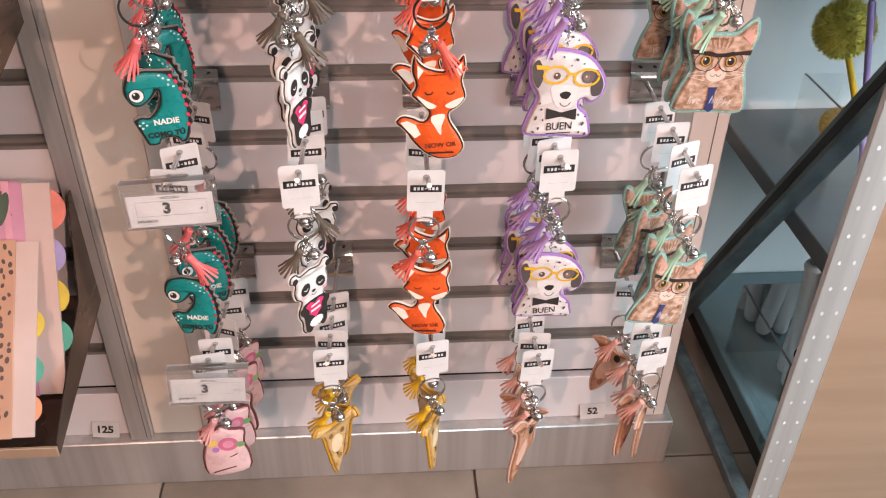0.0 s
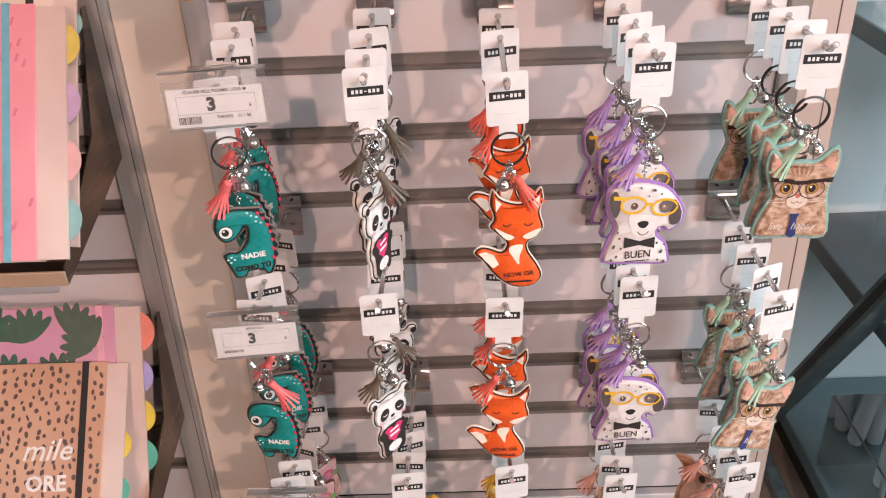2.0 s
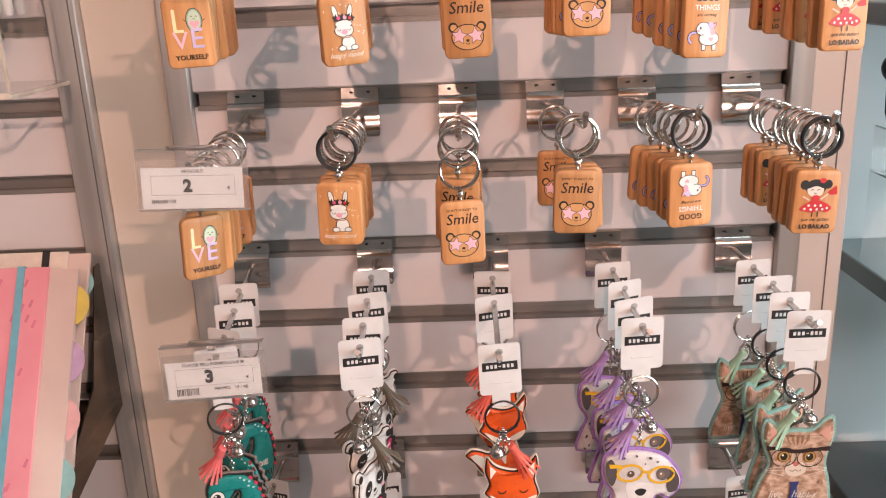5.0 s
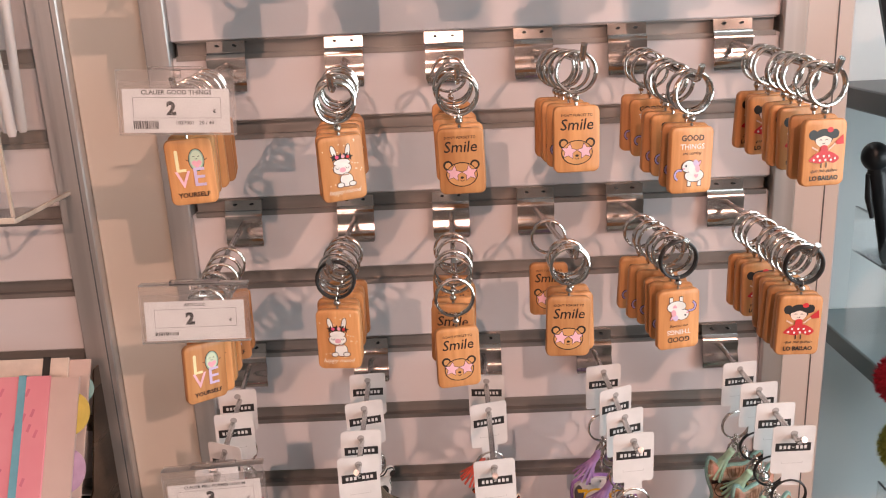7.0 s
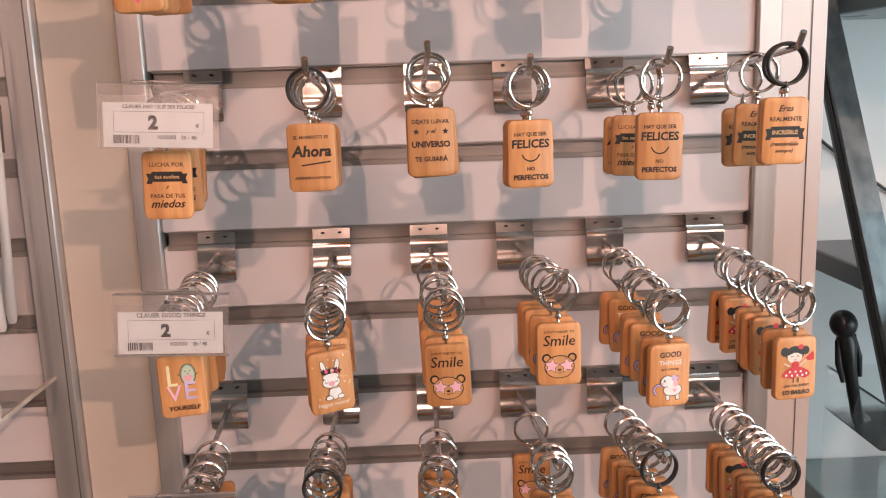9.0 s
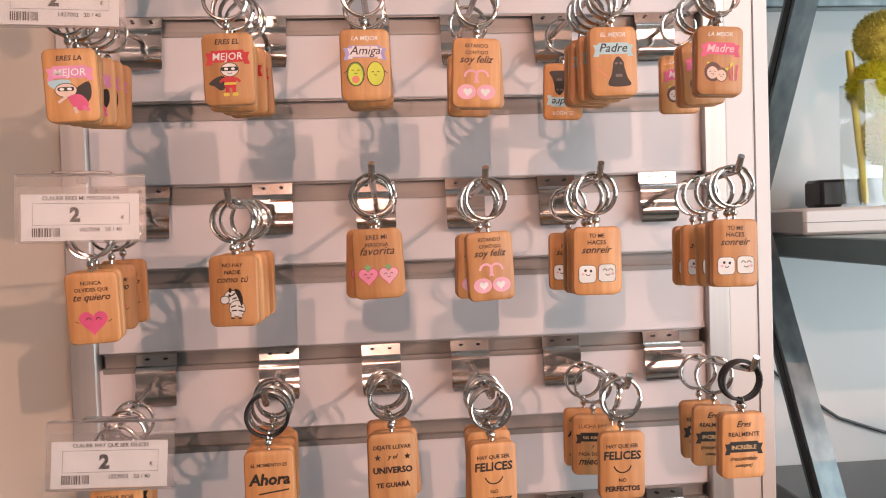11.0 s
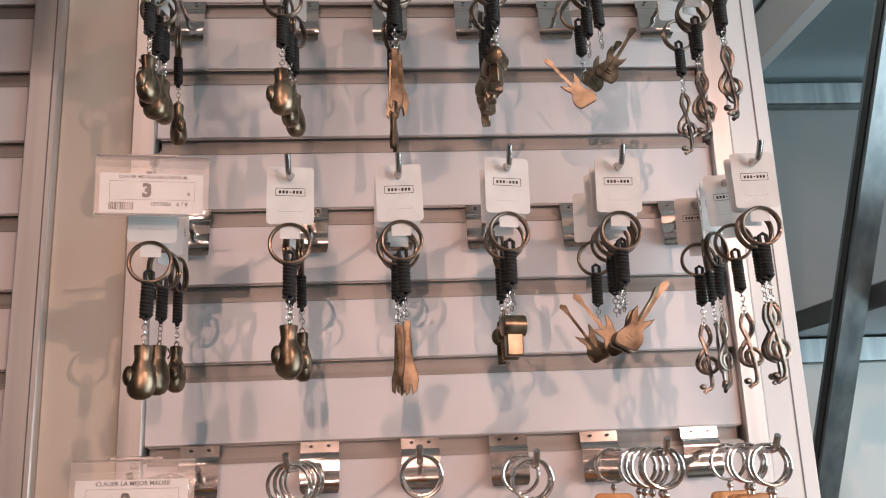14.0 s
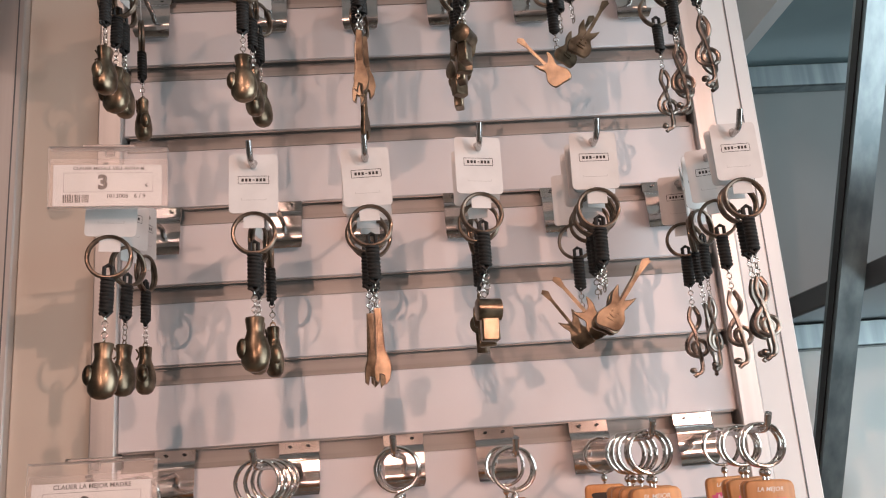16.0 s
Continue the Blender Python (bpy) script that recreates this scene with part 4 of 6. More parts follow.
# ---- antique metal key rings ----
def glove(bm, top):
    rows = []
    for z, rx, ry, cx in ((0, 0.0070, 0.0050, 0), (-0.001, 0.0078, 0.0056, 0), (-0.010, 0.0064, 0.0050, 0), (-0.0125, 0.0068, 0.0054, 0), (-0.016, 0.0088, 0.0066, 0.0004), (-0.022, 0.0110, 0.0080, 0.0006), (-0.029, 0.0118, 0.0086, 0.0006), (-0.035, 0.0108, 0.0080, 0.0004), (-0.039, 0.0078, 0.0062, 0.0002), (-0.041, 0.0034, 0.0030, 0)):
        rows.append([bm.verts.new((cx + rx * math.cos(i * math.tau / 20), ry * math.sin(i * math.tau / 20), top + z)) for i in range(20)])
    for a, b in zip(rows, rows[1:]):
        for i in range(20):
            bm.faces.new((a[i], a[(i + 1) % 20], b[(i + 1) % 20], b[i]))
    bm.faces.new(rows[0])
    bm.faces.new(rows[-1])
    ball(bm, (-0.0096, -0.0022, top - 0.0235), 0.0052, (0.9, 1.0, 1.5), 14, 10)
    for s in (-1, 1):
        tube(bm, [(0.0055 * s, 0.0062, top - 0.002), (-0.0055 * s, 0.0058, top - 0.011)], 0.0008, 6)
    tube(bm, circle(0.0022, 12, "x", (0, 0, top + 0.0015)), 0.0006, 6, True)


def wrench(bm, top):
    m = 0.001
    o = [(-2.6, 0), (2.6, 0), (3.0, -30), (5.6, -36), (6.6, -44), (4.6, -52), (1.4, -55), (1.0, -48), (-1.8, -46.5), (-3.0, -53), (-5.4, -51), (-5.6, -42), (-3.6, -34)]
    slab(bm, [(a * m, top + b * m) for a, b in o], [(-0.0022, 0.0004), (-0.0016, 0), (0.0016, 0), (0.0022, 0.0004)])
    slab(bm, [(a * m, top + b * m) for a, b in ((-1.4, -4), (1.4, -4), (1.7, -27), (-1.7, -27))], [(-0.0026, 0), (-0.0022, -0.0002)])
    for i in range(4):
        tube(bm, [((-2.5 + 1.6 * i) * m, -0.0012, top - 0.0385), ((-2.5 + 1.6 * i) * m, -0.0012, top - 0.0435)], 0.0010, 6)


def whistle(bm, top):
    tube(bm, [(-0.009, 0, top - 0.011), (-0.0085, 0, top - 0.011), (0.0085, 0, top - 0.011), (0.009, 0, top - 0.011)], [0.0070, 0.0080, 0.0080, 0.0070], 20)
    tube(bm, [(0.0092, 0, top - 0.011), (0.0094, 0, top - 0.011)], [0.0058, 0.0052], 16)
    box(bm, -0.0065, 0.0065, -0.0035, 0.0045, top - 0.034, top - 0.013, c=0.001)
    tube(bm, circle(0.0024, 10, "x", (-0.007, 0, top - 0.0015)), 0.0006, 6, True)


def guitar(bm, top):
    m = 0.001
    o = soft([(0, -7), (4.5, -4), (8, 0), (7, -7), (5.4, -13), (9.6, -20), (8.6, -29), (1, -31), (-7.5, -32), (-10.4, -24), (-6.4, -14), (-9, -6), (-8.4, 2), (-4, -5)], 3)
    turn = Matrix.Translation((0.006, 0, top - 0.016)) @ Matrix.Rotation(radians(35), 4, "Y")
    slab(bm, [(a * m, (b + 16) * m) for a, b in o], [(-0.0014, 0.0005), (-0.0009, 0), (0.0009, 0), (0.0014, 0.0005)], turn)
    box(bm, -0.0014, 0.0014, -0.0026, -0.0008, -0.006, 0.036, turn)
    slab(bm, [(a * m, b * m) for a, b in ((-1.6, 36), (1.6, 36), (3.2, 45), (0.5, 47), (-3.0, 43))], [(-0.0024, 0), (-0.0006, 0)], turn)
    for i in range(3):
        box(bm, -0.003, 0.003, -0.0024, -0.0012, -0.0085 + 0.0032 * i, -0.0068 + 0.0032 * i, turn)


def clef(bm, top):
    pts = []
    for a, b in soft([(0, 0), (3.4, -6), (3.0, -14), (-2.0, -22), (-6.4, -30), (-6.0, -38), (0, -42.5), (6.2, -39), (7.0, -33), (2.8, -28.5), (-2.2, -31), (-2.4, -36), (0.4, -38)], 3)[:-3]:
        pts.append((a * 0.001, 0.0006 * math.sin(b * 0.3), top + b * 0.001))
    tube(bm, pts, 0.0018, 8)
    stem = [(a * 0.001, -0.0008, top + b * 0.001) for a, b in soft([(-0.6, -0.6), (-3.4, -8), (-1.0, -18), (0.8, -30), (2.2, -48), (1.6, -55), (-1.6, -57.5), (-4.6, -55)], 3)[:-3]]
    tube(bm, stem, 0.0017, 8)
    ball(bm, (-0.0044, -0.0008, top - 0.0545), 0.0027)


METAL = {"glove": (glove, BRASS, "antique brass boxing glove"), "wrench": (wrench, BRASS, "antique brass wrench"), "whistle": (whistle, BRASS, "antique brass whistle"),
         "guitar": (guitar, BRASS, "flat antique brass guitar"), "clef": (clef, PEWTER, "dark pewter treble clef")}


def metal_key_ring(kind):
    shape, material, words = METAL[kind]
    ob = thing("metal_key_ring", f"{words} key ring on black cord with white tag", "key ring", "metal key rings")
    low = card_tag(ob, 0.036, 0.046, True)
    cz = low - 0.0030
    part("split_ring", ring_bm(0.0152, 0.0018, (0, 0, cz - 0.001)), BRONZE, ob, "aged bronze ring")
    z = cz - 0.0125
    bm = bmesh.new()
    turns = [(0.0037 * math.cos(a), 0.0028 * math.sin(a), z - 0.003 - 0.0028 * a / math.tau) for a in (i * math.tau / 10 for i in range(96))]
    tube(bm, turns, 0.00165, 6)
    tube(bm, [(-0.0028, 0, z + 0.004), (-0.0024, 0, z - 0.030), (0, 0, z - 0.0325), (0.0024, 0, z - 0.030), (0.0028, 0, z + 0.004), (0, 0, z + 0.0055)], 0.0016, 6, True)
    part("cord", bm, CORD, ob, "wrapped black cord")
    bm = bmesh.new()
    end = z - (0.052 if kind == "clef" else 0.051)
    chain(bm, (0, 0, z - 0.0315), (0, 0, end), 5, 0.0021)
    part("chain", bm, NICKEL, ob)
    bm = bmesh.new()
    shape(bm, end)
    if kind == "clef":
        for v in bm.verts:
            v.co.x *= 1.22
    if kind == "glove":
        for v in bm.verts:
            v.co = (v.co.x * 0.90, v.co.y * 0.90, end + (v.co.z - end) * 0.96)
    part("charm", bm, material, ob)
    return ob


# ---- padded key rings ----
FUR = grained("mottled_fur_print", (0.30, 0.16, 0.095), (0.66, 0.45, 0.34), 0.30, 0, (150, 150, 210), 0.03, 8, 0.06, 0, 0.34, 0.66)
CREAMY, AMBER = (0.86, 0.76, 0.64), (0.78, 0.42, 0.02)


def hoop(cx, cz, rx, rz, w, n=22):
    """A flat oval band."""
    outer, inner = ellipse(cx, cz, rx, rz, 0, n), ellipse(cx, cz, rx - w, rz - w, 0, n)
    return outer + [outer[0], inner[0]] + inner[:0:-1]


PAD = {
    "teal": dict(drop=0.018, piping=True, inner=[(-23.6, 17), (-19.5, 29), (-7.4, 33.2), (3, 32), (11, 29.5), (17, 22), (20.5, 12), (22, 0), (22, -12), (19.5, -24), (16.5, -31), (13, -31.8), (9.5, -27), (-3, -27), (-6, -31.5), (-13, -31.5), (-15.8, -24), (-19.2, -13), (-19.2, -9.5), (-15, -8), (-9, -8.8), (-0.5, -1), (3.2, 8), (3.4, 17), (0, 19), (-3, 14.5), (-8, 8.8), (-14, 5.6), (-20, 7.4)], o=[(-26, 17), (-21.5, 31), (-7.6, 35.6), (3, 34.5), (12, 33.5), (16.5, 32.5), (16.5, 28), (20.5, 27), (20, 22.5), (23.5, 20), (22.5, 15.5), (25.8, 12), (24, 8), (27, 3.5), (25, -1), (27.2, -6), (24.8, -10.5), (26, -16), (23, -20), (22, -26), (18, -34), (12.5, -34.5), (8.7, -29.5), (-2.4, -29.5), (-5, -34), (-14, -34), (-18, -25), (-21.5, -14), (-22.5, -8.4), (-16, -5.5), (-9.4, -6.5), (-3, 0), (1, 8), (1.5, 15), (-2.5, 11), (-8, 6), (-14, 3), (-21, 5)],
                 colour=(0.010, 0.235, 0.22), rim=(0.22, 0.19, 0.17), tassel=(0.80, 0.16, 0.16), ops=[T("NADIE", 21, -13.5, PEARL, 0.0, 0.03, 4), T("COMO TÚ", 31, -25, K, 0, 0.045, 2), S(bow(-4, 12, 7, -80, 0, 0.9), K), S(ellipse(-15.5, 15, 6.4, 6.4), K), S(ellipse(-15.5, 15, 5.6, 5.6), PEARL), S(ellipse(-16, 15, 3.2, 3.4), K), S(ellipse(-17, 16.6, 1, 1, n=8), PEARL)] + [S(ellipse(x, z, 1.2, 1.0, n=8), (0.5, 0.72, 0.7)) for x, z in ((-18, -12), (-15, -10), (-16, -15), (-12.5, -12.5), (8, 28), (12, 26), (5, 31), (11, 22), (15, 20))] + [S(ellipse(x, z, 1.5, 2.2, 0.4, n=8), (0.66, 0.05, 0.09)) for x, z in ((13.8, 29.5), (17.4, 24), (20.2, 17), (21.8, 10), (22.4, 2), (22.4, -7), (21.4, -16))], words="teal padded pendant with coral tassel and white card tag"),
    "mono": dict(drop=0.013, size=(1.0, 0.94), piping=True, o=[(0, 40), (-12, 38), (-17, 43), (-25, 42), (-27, 34), (-21, 29), (-23, 20), (-21, 10), (-15, 4), (-19, -4), (-20, -14), (-17, -22), (-17, -33), (-12, -40), (-4, -38), (0, -32), (4, -38), (12, -40), (17, -33), (17, -22), (20, -14), (19, -4), (15, 4), (21, 10), (23, 20), (21, 29), (27, 34), (25, 42), (17, 43), (12, 38)],
                 colour=(0.80, 0.77, 0.74), rim=(0.80, 0.76, 0.72), tassel=(0.14, 0.11, 0.08), ops=[S(ellipse(-21.5, 36.5, 3.4, 3.8), K), S(ellipse(21.5, 36.5, 3.4, 3.8), K), S(soft([(-13, 2), (-16, -8), (-15, -20), (-14, -33), (-8, -37), (0, -29), (8, -37), (14, -33), (15, -20), (16, -8), (13, 2)]), K), S(ellipse(0, -27, 9, 6), (0.80, 0.77, 0.74)), S(heart(0, -9, 13), (0.66, 0.03, 0.14)), S(ellipse(-14, -8, 4.6, 7.5, 0.7), K), S(ellipse(14, -8, 4.6, 7.5, -0.7), K), S(ellipse(-10, 20, 5.6, 7.4, -0.5), K), S(ellipse(10, 20, 5.6, 7.4, 0.5), K), S(bow(-9.5, 21, 3.2, 200, 340, 0.9), PEARL), S(bow(9.5, 21, 3.2, 200, 340, 0.9), PEARL), S(ellipse(0, 13.5, 2.6, 1.7), K), S(bow(0, 11.5, 3.4, 200, 340, 0.7), K), S(ellipse(-14.5, 11, 3, 1.8), PINK), S(ellipse(14.5, 11, 3, 1.8), PINK), S(rect(0, -4.5, 12, 2.2, 0.12), PEARL), S(rect(0, -10.5, 13, 2.8, 0.05), PEARL)], words="black and white padded pendant with magenta heart"),
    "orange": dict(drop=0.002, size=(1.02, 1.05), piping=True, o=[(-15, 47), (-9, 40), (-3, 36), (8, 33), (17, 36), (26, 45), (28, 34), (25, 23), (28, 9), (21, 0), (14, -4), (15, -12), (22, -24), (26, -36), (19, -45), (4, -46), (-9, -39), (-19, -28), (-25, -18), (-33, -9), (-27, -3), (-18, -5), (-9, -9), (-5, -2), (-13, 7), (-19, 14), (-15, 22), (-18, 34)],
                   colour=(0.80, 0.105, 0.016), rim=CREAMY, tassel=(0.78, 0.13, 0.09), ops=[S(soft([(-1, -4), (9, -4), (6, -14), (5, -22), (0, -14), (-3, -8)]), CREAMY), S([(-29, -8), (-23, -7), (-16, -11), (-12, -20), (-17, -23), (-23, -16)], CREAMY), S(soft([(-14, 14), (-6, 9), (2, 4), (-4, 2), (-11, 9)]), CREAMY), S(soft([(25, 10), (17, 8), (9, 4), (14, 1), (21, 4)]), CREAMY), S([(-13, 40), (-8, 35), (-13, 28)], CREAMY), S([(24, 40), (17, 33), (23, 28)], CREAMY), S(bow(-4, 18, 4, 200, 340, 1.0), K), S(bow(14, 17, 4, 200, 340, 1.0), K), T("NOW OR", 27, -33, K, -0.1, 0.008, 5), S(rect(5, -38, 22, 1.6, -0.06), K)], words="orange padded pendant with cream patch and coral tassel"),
    "violet": dict(edge=0.0028, stitched=(0.22, 0.10, 0.34), drop=0.017, size=(0.90, 0.98), o=[(-33, 38), (-20, 42), (-3, 43), (20, 37), (34, 25), (42, 10), (38, -2), (27, -9), (18, -4), (17, -11), (25, -18), (29, -28), (28, -41), (-3, -39), (-37, -35), (-34, -16), (-27, 0), (-34, 12), (-36, 27)],
                   colour=(0.66, 0.60, 0.58), rim=(0.36, 0.20, 0.50), tassel=(0.42, 0.25, 0.52), ops=[S(soft([(-14, 8), (-9, 12), (12, 9), (16, 3), (10, -8), (0, -11), (-9, -6)]), (0.74, 0.68, 0.66)), S(soft([(-33, 30), (-27, 35), (-22, 22), (-26, 10), (-31, 16)]), (0.09, 0.07, 0.07)), S(soft([(29, 24), (37, 12), (35, 1), (27, 0), (25, 10)]), (0.09, 0.07, 0.07)), S(soft([(-5, 3), (0, 5.4), (6, 3.4), (3, -1.4), (-2, -1)]), K), S(bow(1, -3, 6, 200, 340, 1.0), (0.16, 0.12, 0.12)), S(soft([(15, 20), (22, 25), (28, 19), (24, 12), (17, 13)]), (0.14, 0.11, 0.11)), S(ellipse(-9, 20, 3.4, 3.2), (0.13, 0.07, 0.05)), S(ellipse(20, 17, 3.2, 3.0), (0.26, 0.16, 0.11)), S(ellipse(-9.6, 21, 0.9, 0.9, n=8), PEARL), S(ellipse(19.4, 18, 0.9, 0.9, n=8), PEARL), S(hoop(-10, 21, 13, 8.6, 2.2), AMBER), S(hoop(20, 17, 13, 8.6, 2.2), AMBER), S(rect(5, 21, 6, 2.6, -0.15), AMBER), S([(-30, 31), (-18, 29.5), (-18, 26.5), (-29, 27)], AMBER), S([(-17, -9), (-2, -14), (13, -11), (13, -22), (-2, -18), (-17, -20)], (0.03, 0.024, 0.022)), T("BUEN", 25, -30.5, K, 0, 0.0, -3), S(rect(-3, -33.6, 24, 0.9), K)] + [S(ellipse(x, z, rx, rz, x, n=9), (0.10, 0.08, 0.08)) for x, z, rx, rz in ((-24, -28, 1.6, 1.1), (-27, -18, 2.2, 1.3), (-22, -10, 1.4, 1.0), (20, -26, 2.2, 1.4), (17, -34, 1.3, 1.0), (-29, -31, 1.7, 1.0), (15, -17, 1.5, 1.1), (-20, -20, 1.2, 0.9), (23, -36, 1.8, 1.3), (9, 34, 2.0, 1.2), (-4, 37, 1.3, 0.9), (16, 30, 1.1, 0.8), (-16, 36, 1.6, 1.1), (4, 29, 1.0, 0.7), (-24, -4, 1.4, 1.0), (22, -19, 1.2, 0.8))], words="cream purple-edged pendant with yellow glasses and bow tie"),
    "aqua": dict(edge=0.0032, stitched=(0.62, 0.76, 0.66), drop=-0.002, size=(0.82, 0.96), material=FUR, o=[(-33, 45), (-24, 43), (-15, 35), (0, 35), (15, 35), (27, 45), (36, 46), (39, 29), (34, 12), (33, -2), (38, -18), (38, -43), (0, -42), (-38, -41), (-37, -22), (-29, -5), (-27, 3), (-33, 18), (-36, 32)],
                 colour=(0.5, 0.33, 0.24), rim=(0.24, 0.44, 0.40), tassel=(0.38, 0.58, 0.42), ops=[S([(-29, 39), (-18, 32), (-27, 23)], (0.66, 0.34, 0.27)), S([(31, 40), (20, 33), (31, 24)], (0.66, 0.34, 0.27))] + [S(soft([(x, 33), (x + 1.0, 27), (x * 0.6, 21), (x - 1.0, 27)]), (0.32, 0.17, 0.10)) for x in (-10, -5, 0, 5, 10)] + [S(soft([(-9, 2), (0, 6), (9, 2), (10, -6), (0, -10), (-10, -6)]), (0.74, 0.60, 0.50)), S(soft([(-4, 16), (4, 16), (5, 4), (-5, 4)]), (0.62, 0.42, 0.30)), S(soft([(-3.8, 4.2), (0, 4.8), (3.8, 4.2), (1.4, 0.6), (-1.4, 0.6)]), (0.52, 0.15, 0.11)), S(bow(-3, -2, 3, 200, 350, 0.7), (0.2, 0.1, 0.07)), S(bow(3, -2, 3, 190, 340, 0.7), (0.2, 0.1, 0.07)), S(ellipse(-13, 10.5, 6.2, 5.6), (0.10, 0.05, 0.03)), S(ellipse(13, 9.5, 6.2, 5.6), (0.10, 0.05, 0.03)), S(ellipse(-13, 10.5, 5.4, 4.9), (0.50, 0.26, 0.05)), S(ellipse(13, 9.5, 5.4, 4.9), (0.50, 0.26, 0.05)), S(ellipse(-13, 10.5, 3.6, 3.8), K), S(ellipse(13, 9.5, 3.6, 3.8), K), S(ellipse(-14.4, 12, 1.1, 1.1, n=8), PEARL), S(ellipse(11.6, 11, 1.1, 1.1, n=8), PEARL), S(hoop(-13, 10, 13, 9.6, 0.9), K), S(hoop(13, 9, 13, 9.6, 0.9), K), S([(-31, 22), (-4, 17.4), (4, 17.4), (33, 20), (32, 15), (22, 15.6), (4, 13.6), (-4, 13.6), (-22, 17.4), (-30, 17)], (0.03, 0.012, 0.01)), S([(-5, -15), (5, -15), (3, -20), (5, -37), (0, -40), (-5, -37), (-3, -20)], (0.03, 0.04, 0.15)), T("live   happy", 50, -31, (0.80, 0.72, 0.66), 0.35, -0.012)] + [S(rect(sx * 21, z, 20, 0.35, sx * a), (0.84, 0.76, 0.68)) for sx in (-1, 1) for z, a in ((0, -0.15), (-3, 0.05), (-6, 0.25))] + [S(soft([(x - 2.4, z), (x, z + 3.4), (x + 2, z - 1), (x, z - 2.6)]), (0.36, 0.20, 0.125)) for x, z in ((-26, -19), (27, -16), (-30, -33), (19, -26))], words="brown aqua-edged pendant with black glasses and navy tie"),
    "rose": dict(drop=0.004, o=[(-24, 30), (-10, 30), (-2, 36), (8, 30), (24, 26), (22, 6), (26, -10), (24, -34), (-4, -40), (-24, -34), (-26, -6), (-22, 10)],
                 colour=(0.76, 0.50, 0.50), rim=(0.16, 0.05, 0.05), tassel=(0.80, 0.38, 0.36), ops=[S(ellipse(4, 10, 11, 10), (0.66, 0.16, 0.28)), S(ellipse(4, 10, 6, 5.5), (0.78, 0.32, 0.42)), S(ellipse(-12, 14, 6, 4, 0.5), (0.78, 0.5, 0.1)), S(ellipse(17, 8, 5, 4), (0.2, 0.4, 0.15)), S(ellipse(-10, 4, 4, 4), (0.45, 0.2, 0.5)), S(rect(-4, -28, 26, 1.4, 0.2), K), S(rect(8, -8, 10, 1.2, 0.4), K)], words="pale pink padded pendant with printed roses"),
    "ochre": dict(drop=0.002, o=[(-12, 40), (-24, 44), (-30, 34), (-18, 26), (-14, 8), (-10, -10), (-6, -30), (0, -46), (8, -30), (12, -10), (15, 8), (20, 26), (30, 36), (24, 46), (12, 40), (0, 36)],
                  colour=(0.66, 0.42, 0.16), rim=(0.62, 0.34, 0.02), tassel=(0.80, 0.47, 0.02), ops=[S(ellipse(0, 8, 8, 14), (0.80, 0.60, 0.38)), S(ellipse(-8, 24, 3, 4), (0.25, 0.12, 0.05)), S(ellipse(8, 24, 3, 4), (0.25, 0.12, 0.05)), S(ellipse(3, -14, 3, 4), (0.35, 0.17, 0.05)), S(ellipse(-3, -26, 2.4, 3), (0.35, 0.17, 0.05)), T("Y", 6, -12, K, 0, 0.01)], words="ochre yellow padded pendant with a yellow tassel"),
    "tawny": dict(drop=0.002, o=[(-6, 42), (-20, 46), (-34, 38), (-20, 28), (-14, 12), (-12, -10), (-8, -30), (0, -46), (8, -34), (14, -10), (14, 12), (16, 26), (28, 40), (14, 40), (4, 36)],
                  colour=(0.48, 0.24, 0.14), rim=(0.62, 0.42, 0.34), tassel=(0.82, 0.42, 0.34), ops=[S(ellipse(0, 0, 8, 18), (0.66, 0.40, 0.30)), S(ellipse(6, 28, 4, 6, 0.4), K), S(ellipse(-16, 36, 6, 3, 0.3), (0.25, 0.1, 0.06)), S(ellipse(4, -20, 3, 6), (0.28, 0.12, 0.07))], words="tawny brown padded pendant with a salmon tassel"),
}


def tassel(bm, at, turn, n=13, length=0.034):
    m = Matrix.Translation(at) @ Euler((turn[0], turn[1], turn[2])).to_matrix().to_4x4()
    rnd = random.Random(7)
    for i in range(n):
        a = i * math.tau / n
        spread = 0.0065 + 0.003 * rnd.random()
        pts = []
        for s in (0, 0.35, 0.7, 1):
            r = 0.0024 + spread * s ** 1.3
            pts.append(Vector((r * math.cos(a), r * math.sin(a), -0.009 - (length - 0.009) * s * (0.94 + 0.1 * rnd.random()))))
        side = Vector((-math.sin(a), math.cos(a), 0)) * 0.0011
        out = Vector((math.cos(a), math.sin(a), 0)) * 0.0005
        rows = [[bm.verts.new(m @ (p + q)) for q in (-side - out, side - out, side + out, -side + out)] for p in pts]
        for u, v in zip(rows, rows[1:]):
            for j in range(4):
                bm.faces.new((u[j], u[(j + 1) % 4], v[(j + 1) % 4], v[j]))
        bm.faces.new(rows[-1])
        bm.faces.new(rows[0])
    rows = []
    for z, r in ((0.0, 0.0028), (-0.001, 0.0036), (-0.0105, 0.0038), (-0.0115, 0.0034)):
        rows.append([bm.verts.new(m @ Vector((r * math.cos(j * math.tau / 12), r * math.sin(j * math.tau / 12), z))) for j in range(12)])
    for u, v in zip(rows, rows[1:]):
        for j in range(12):
            bm.faces.new((u[j], u[(j + 1) % 12], v[(j + 1) % 12], v[j]))
    bm.faces.new(rows[0])
    bm.faces.new(rows[-1])


